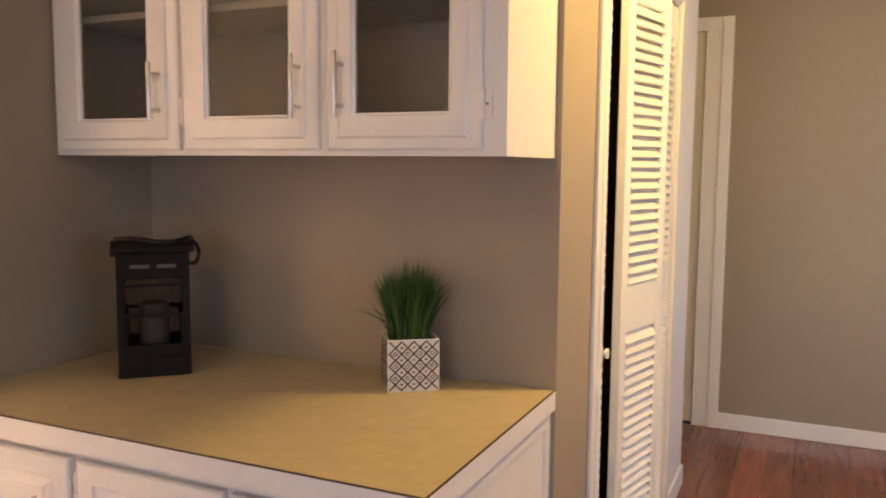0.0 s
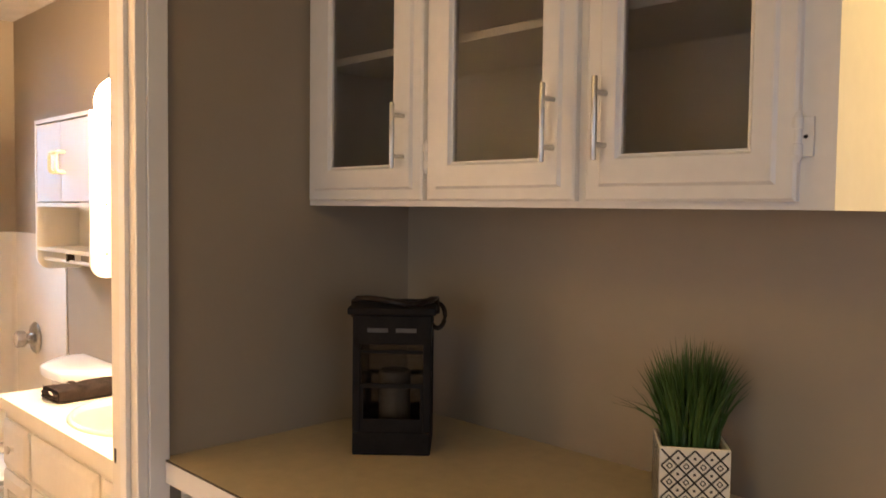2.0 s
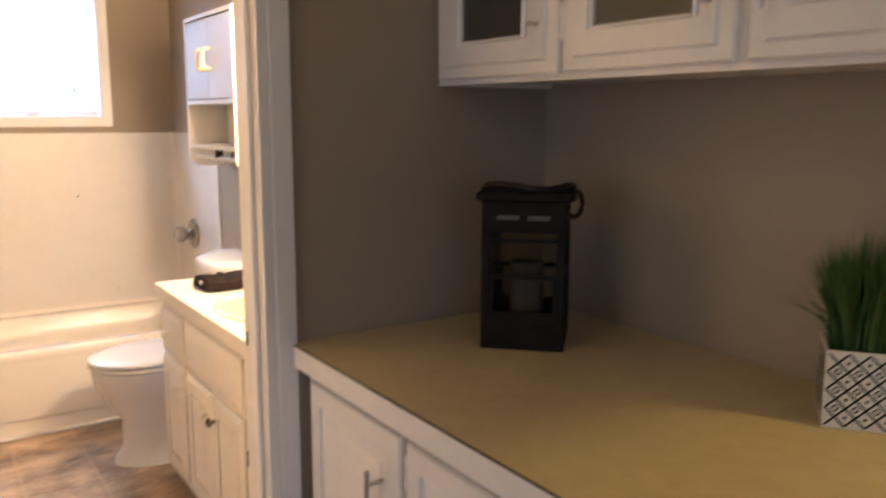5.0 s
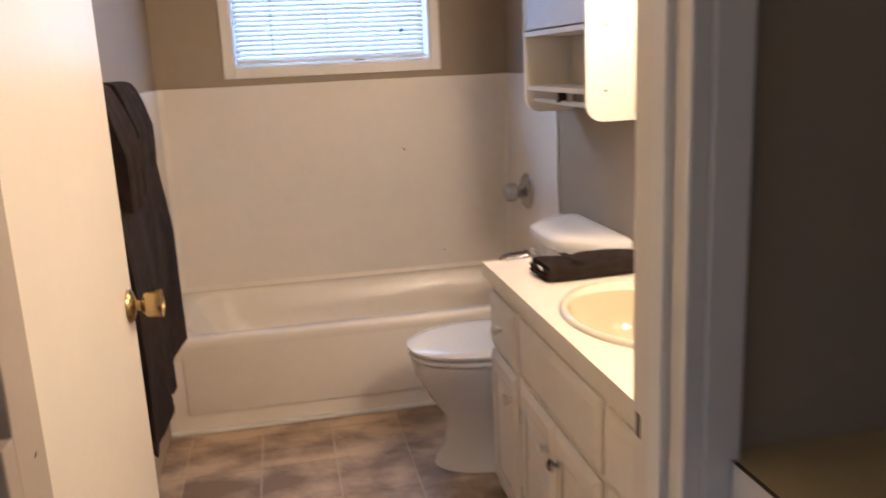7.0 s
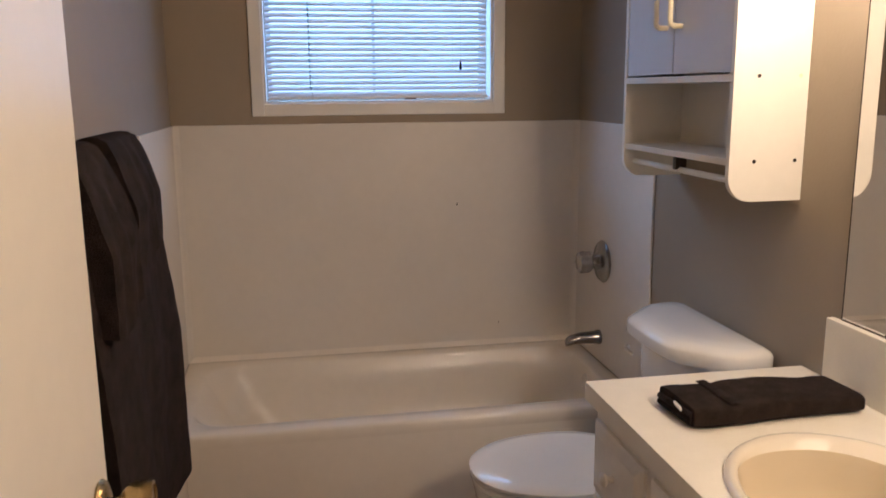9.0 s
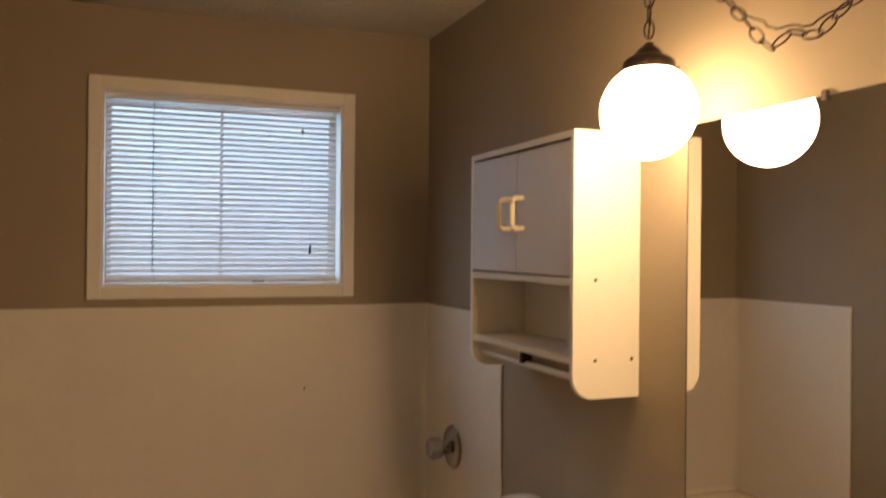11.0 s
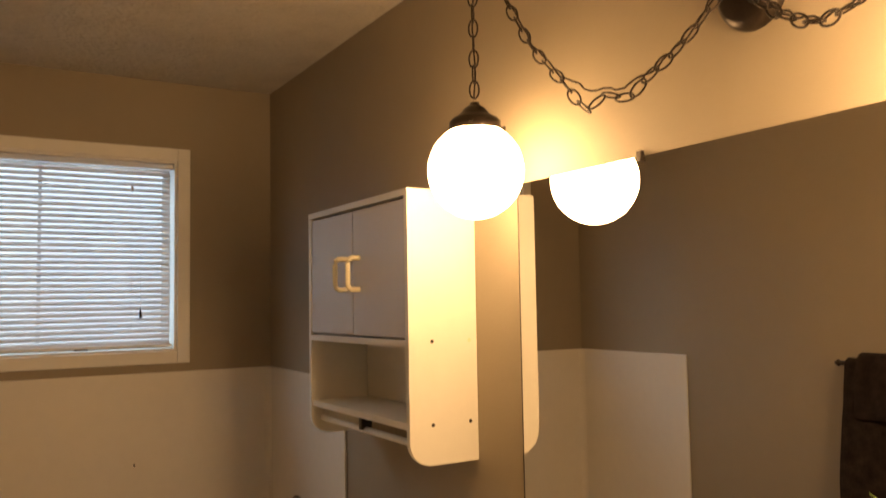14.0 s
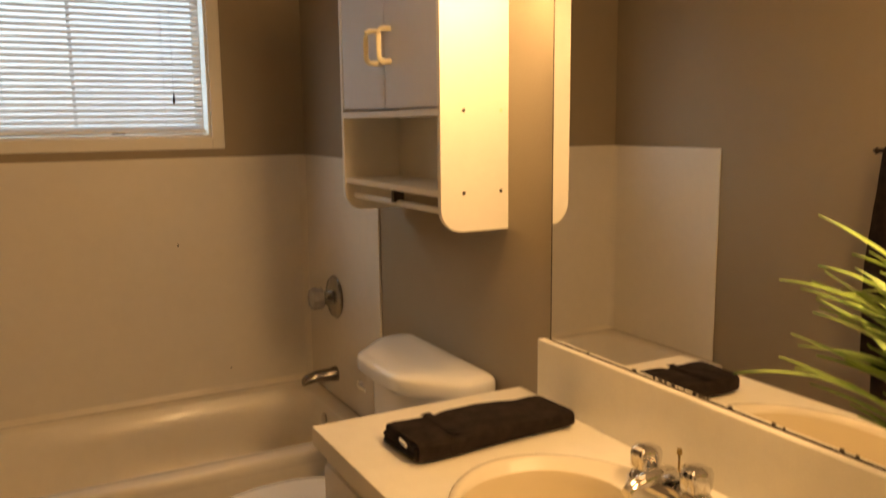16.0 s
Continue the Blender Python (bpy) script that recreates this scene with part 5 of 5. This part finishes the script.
for i in range(36):
    a = rnd.uniform(2.45, 3.85) if i < 27 else rnd.uniform(0, 6.28)
    reach, rise = rnd.uniform(0.09, 0.180), rnd.uniform(0.25, 0.38)
    if i >= 27:
        reach *= 0.45
    if i % 6 == 5:
        rise, reach = rise * 0.62, reach * 0.35
    stem = []
    for k in range(9):
        u = k / 8
        stem.append(Vector((0.010 * math.cos(a) + reach * u ** 1.5 * math.cos(a), min(0.150, 0.010 * math.sin(a) + reach * u ** 1.5 * math.sin(a)), 0.09 + rise * (1.5 * u - 0.5 * u ** 2.4))))
    smooth(part("stem", tube(stem, [0.0026 - 0.0012 * k / 8 for k in range(9)], 6), LEAF, plant))
    for k in range(9):
        u = 0.35 + 0.65 * k / 8
        q = min(7, int(u * 8))
        p = stem[q].lerp(stem[q + 1], u * 8 - q)
        tang = (stem[q + 1] - stem[q]).normalized()
        fan = (1 if k % 2 else -1) * rnd.uniform(0.10, 0.42) * (0.3 if k == 8 else 1)
        d = Vector((tang.x * math.cos(fan) - tang.y * math.sin(fan), tang.x * math.sin(fan) + tang.y * math.cos(fan), tang.z * 0.55 + rnd.uniform(-0.12, 0.20)))
        d.y *= 0.75
        part("leaf", blade(p, d, rnd.uniform(0.085, 0.135), rnd.uniform(0.0050, 0.0082), rnd.uniform(0.04, 0.26)), LEAF, plant)

# ---- floor register ----
reg = thing("floor_register", "white metal floor register beside the door", "floor vent", pose(-2.745, 0.905, 0))
part("frame", blocks((-0.155, 0.155, -0.072, -0.052, 0.001, 0.009), (-0.155, 0.155, 0.052, 0.072, 0.001, 0.009), (-0.155, -0.132, -0.052, 0.052, 0.001, 0.009), (0.132, 0.155, -0.052, 0.052, 0.001, 0.009), bevel=0.002), TRIM, reg)
# flat black plate puts the dark of the duct into its colour
part("well", block(-0.132, 0.132, -0.052, 0.052, 0.0008, 0.0016), BLACKIRON, reg)
for i in range(14):
    part("fin", block(-0.124 + i * 0.019, -0.121 + i * 0.019, -0.052, 0.052, 0.0018, 0.007), TRIM, reg)

# ---- floors, piece by piece ----
floor_b = structure("floor_bath", block(BX0, HX0 - 0.02, BY0, BY1, -0.06, -0.003), GROUT, "brown stone-patterned vinyl tile floor", "floor")
floor_h = structure("floor_hall", block(HX0 - 0.02, RX, SY, FARY, -0.06, -0.004), GROUT, "red-brown wood plank floor", "floor")
T = 0.26
tiles = {}


def piece(cache, key, name, w, d, m, parent, x, y, z0, bev):
    if key not in cache:
        cache[key] = part(name, loft([[(0, 0, 0), (w, 0, 0), (w, d, 0), (0, d, 0)], [(0, 0, 0.003 - bev), (w, 0, 0.003 - bev), (w, d, 0.003 - bev), (0, d, 0.003 - bev)], [(bev, bev, 0.003), (w - bev, bev, 0.003), (w - bev, d - bev, 0.003), (bev, d - bev, 0.003)]]), m, parent)
        cache[key].matrix_basis = pose(x, y, z0)
    else:
        again(cache[key], parent, pose(x, y, z0))


for i in range(11):
    for j in range(7):
        x0, y0 = -3.902 + i * T, 0.563 + j * T
        x0, y0 = max(x0, -3.745), max(y0, BY0)
        x1, y1 = min(-3.902 + (i + 1) * T - 0.004, HX0 - 0.022), min(0.563 + (j + 1) * T - 0.004, BY1)
        if x1 - x0 > 0.03 and y1 - y0 > 0.03:
            piece(tiles, (round(x1 - x0, 3), round(y1 - y0, 3)), "tile", x1 - x0, y1 - y0, VINYL, floor_b, x0, y0, -0.003, 0.0012)
planks = {}
W, L = 0.127, 1.2
for i in range(26):
    x0 = HX0 - 0.018 + i * W
    if x0 + W > RX:
        break
    y = SY - (i * 0.47 % L)
    while y < FARY:
        y0, y1 = max(y, SY), min(y + L - 0.0012, FARY)
        if y1 - y0 > 0.05:
            piece(planks, round(y1 - y0, 2), "plank", W - 0.0012, round(y1 - y0, 2), WOOD, floor_h, x0, y0, -0.003, 0.001)
        y += L
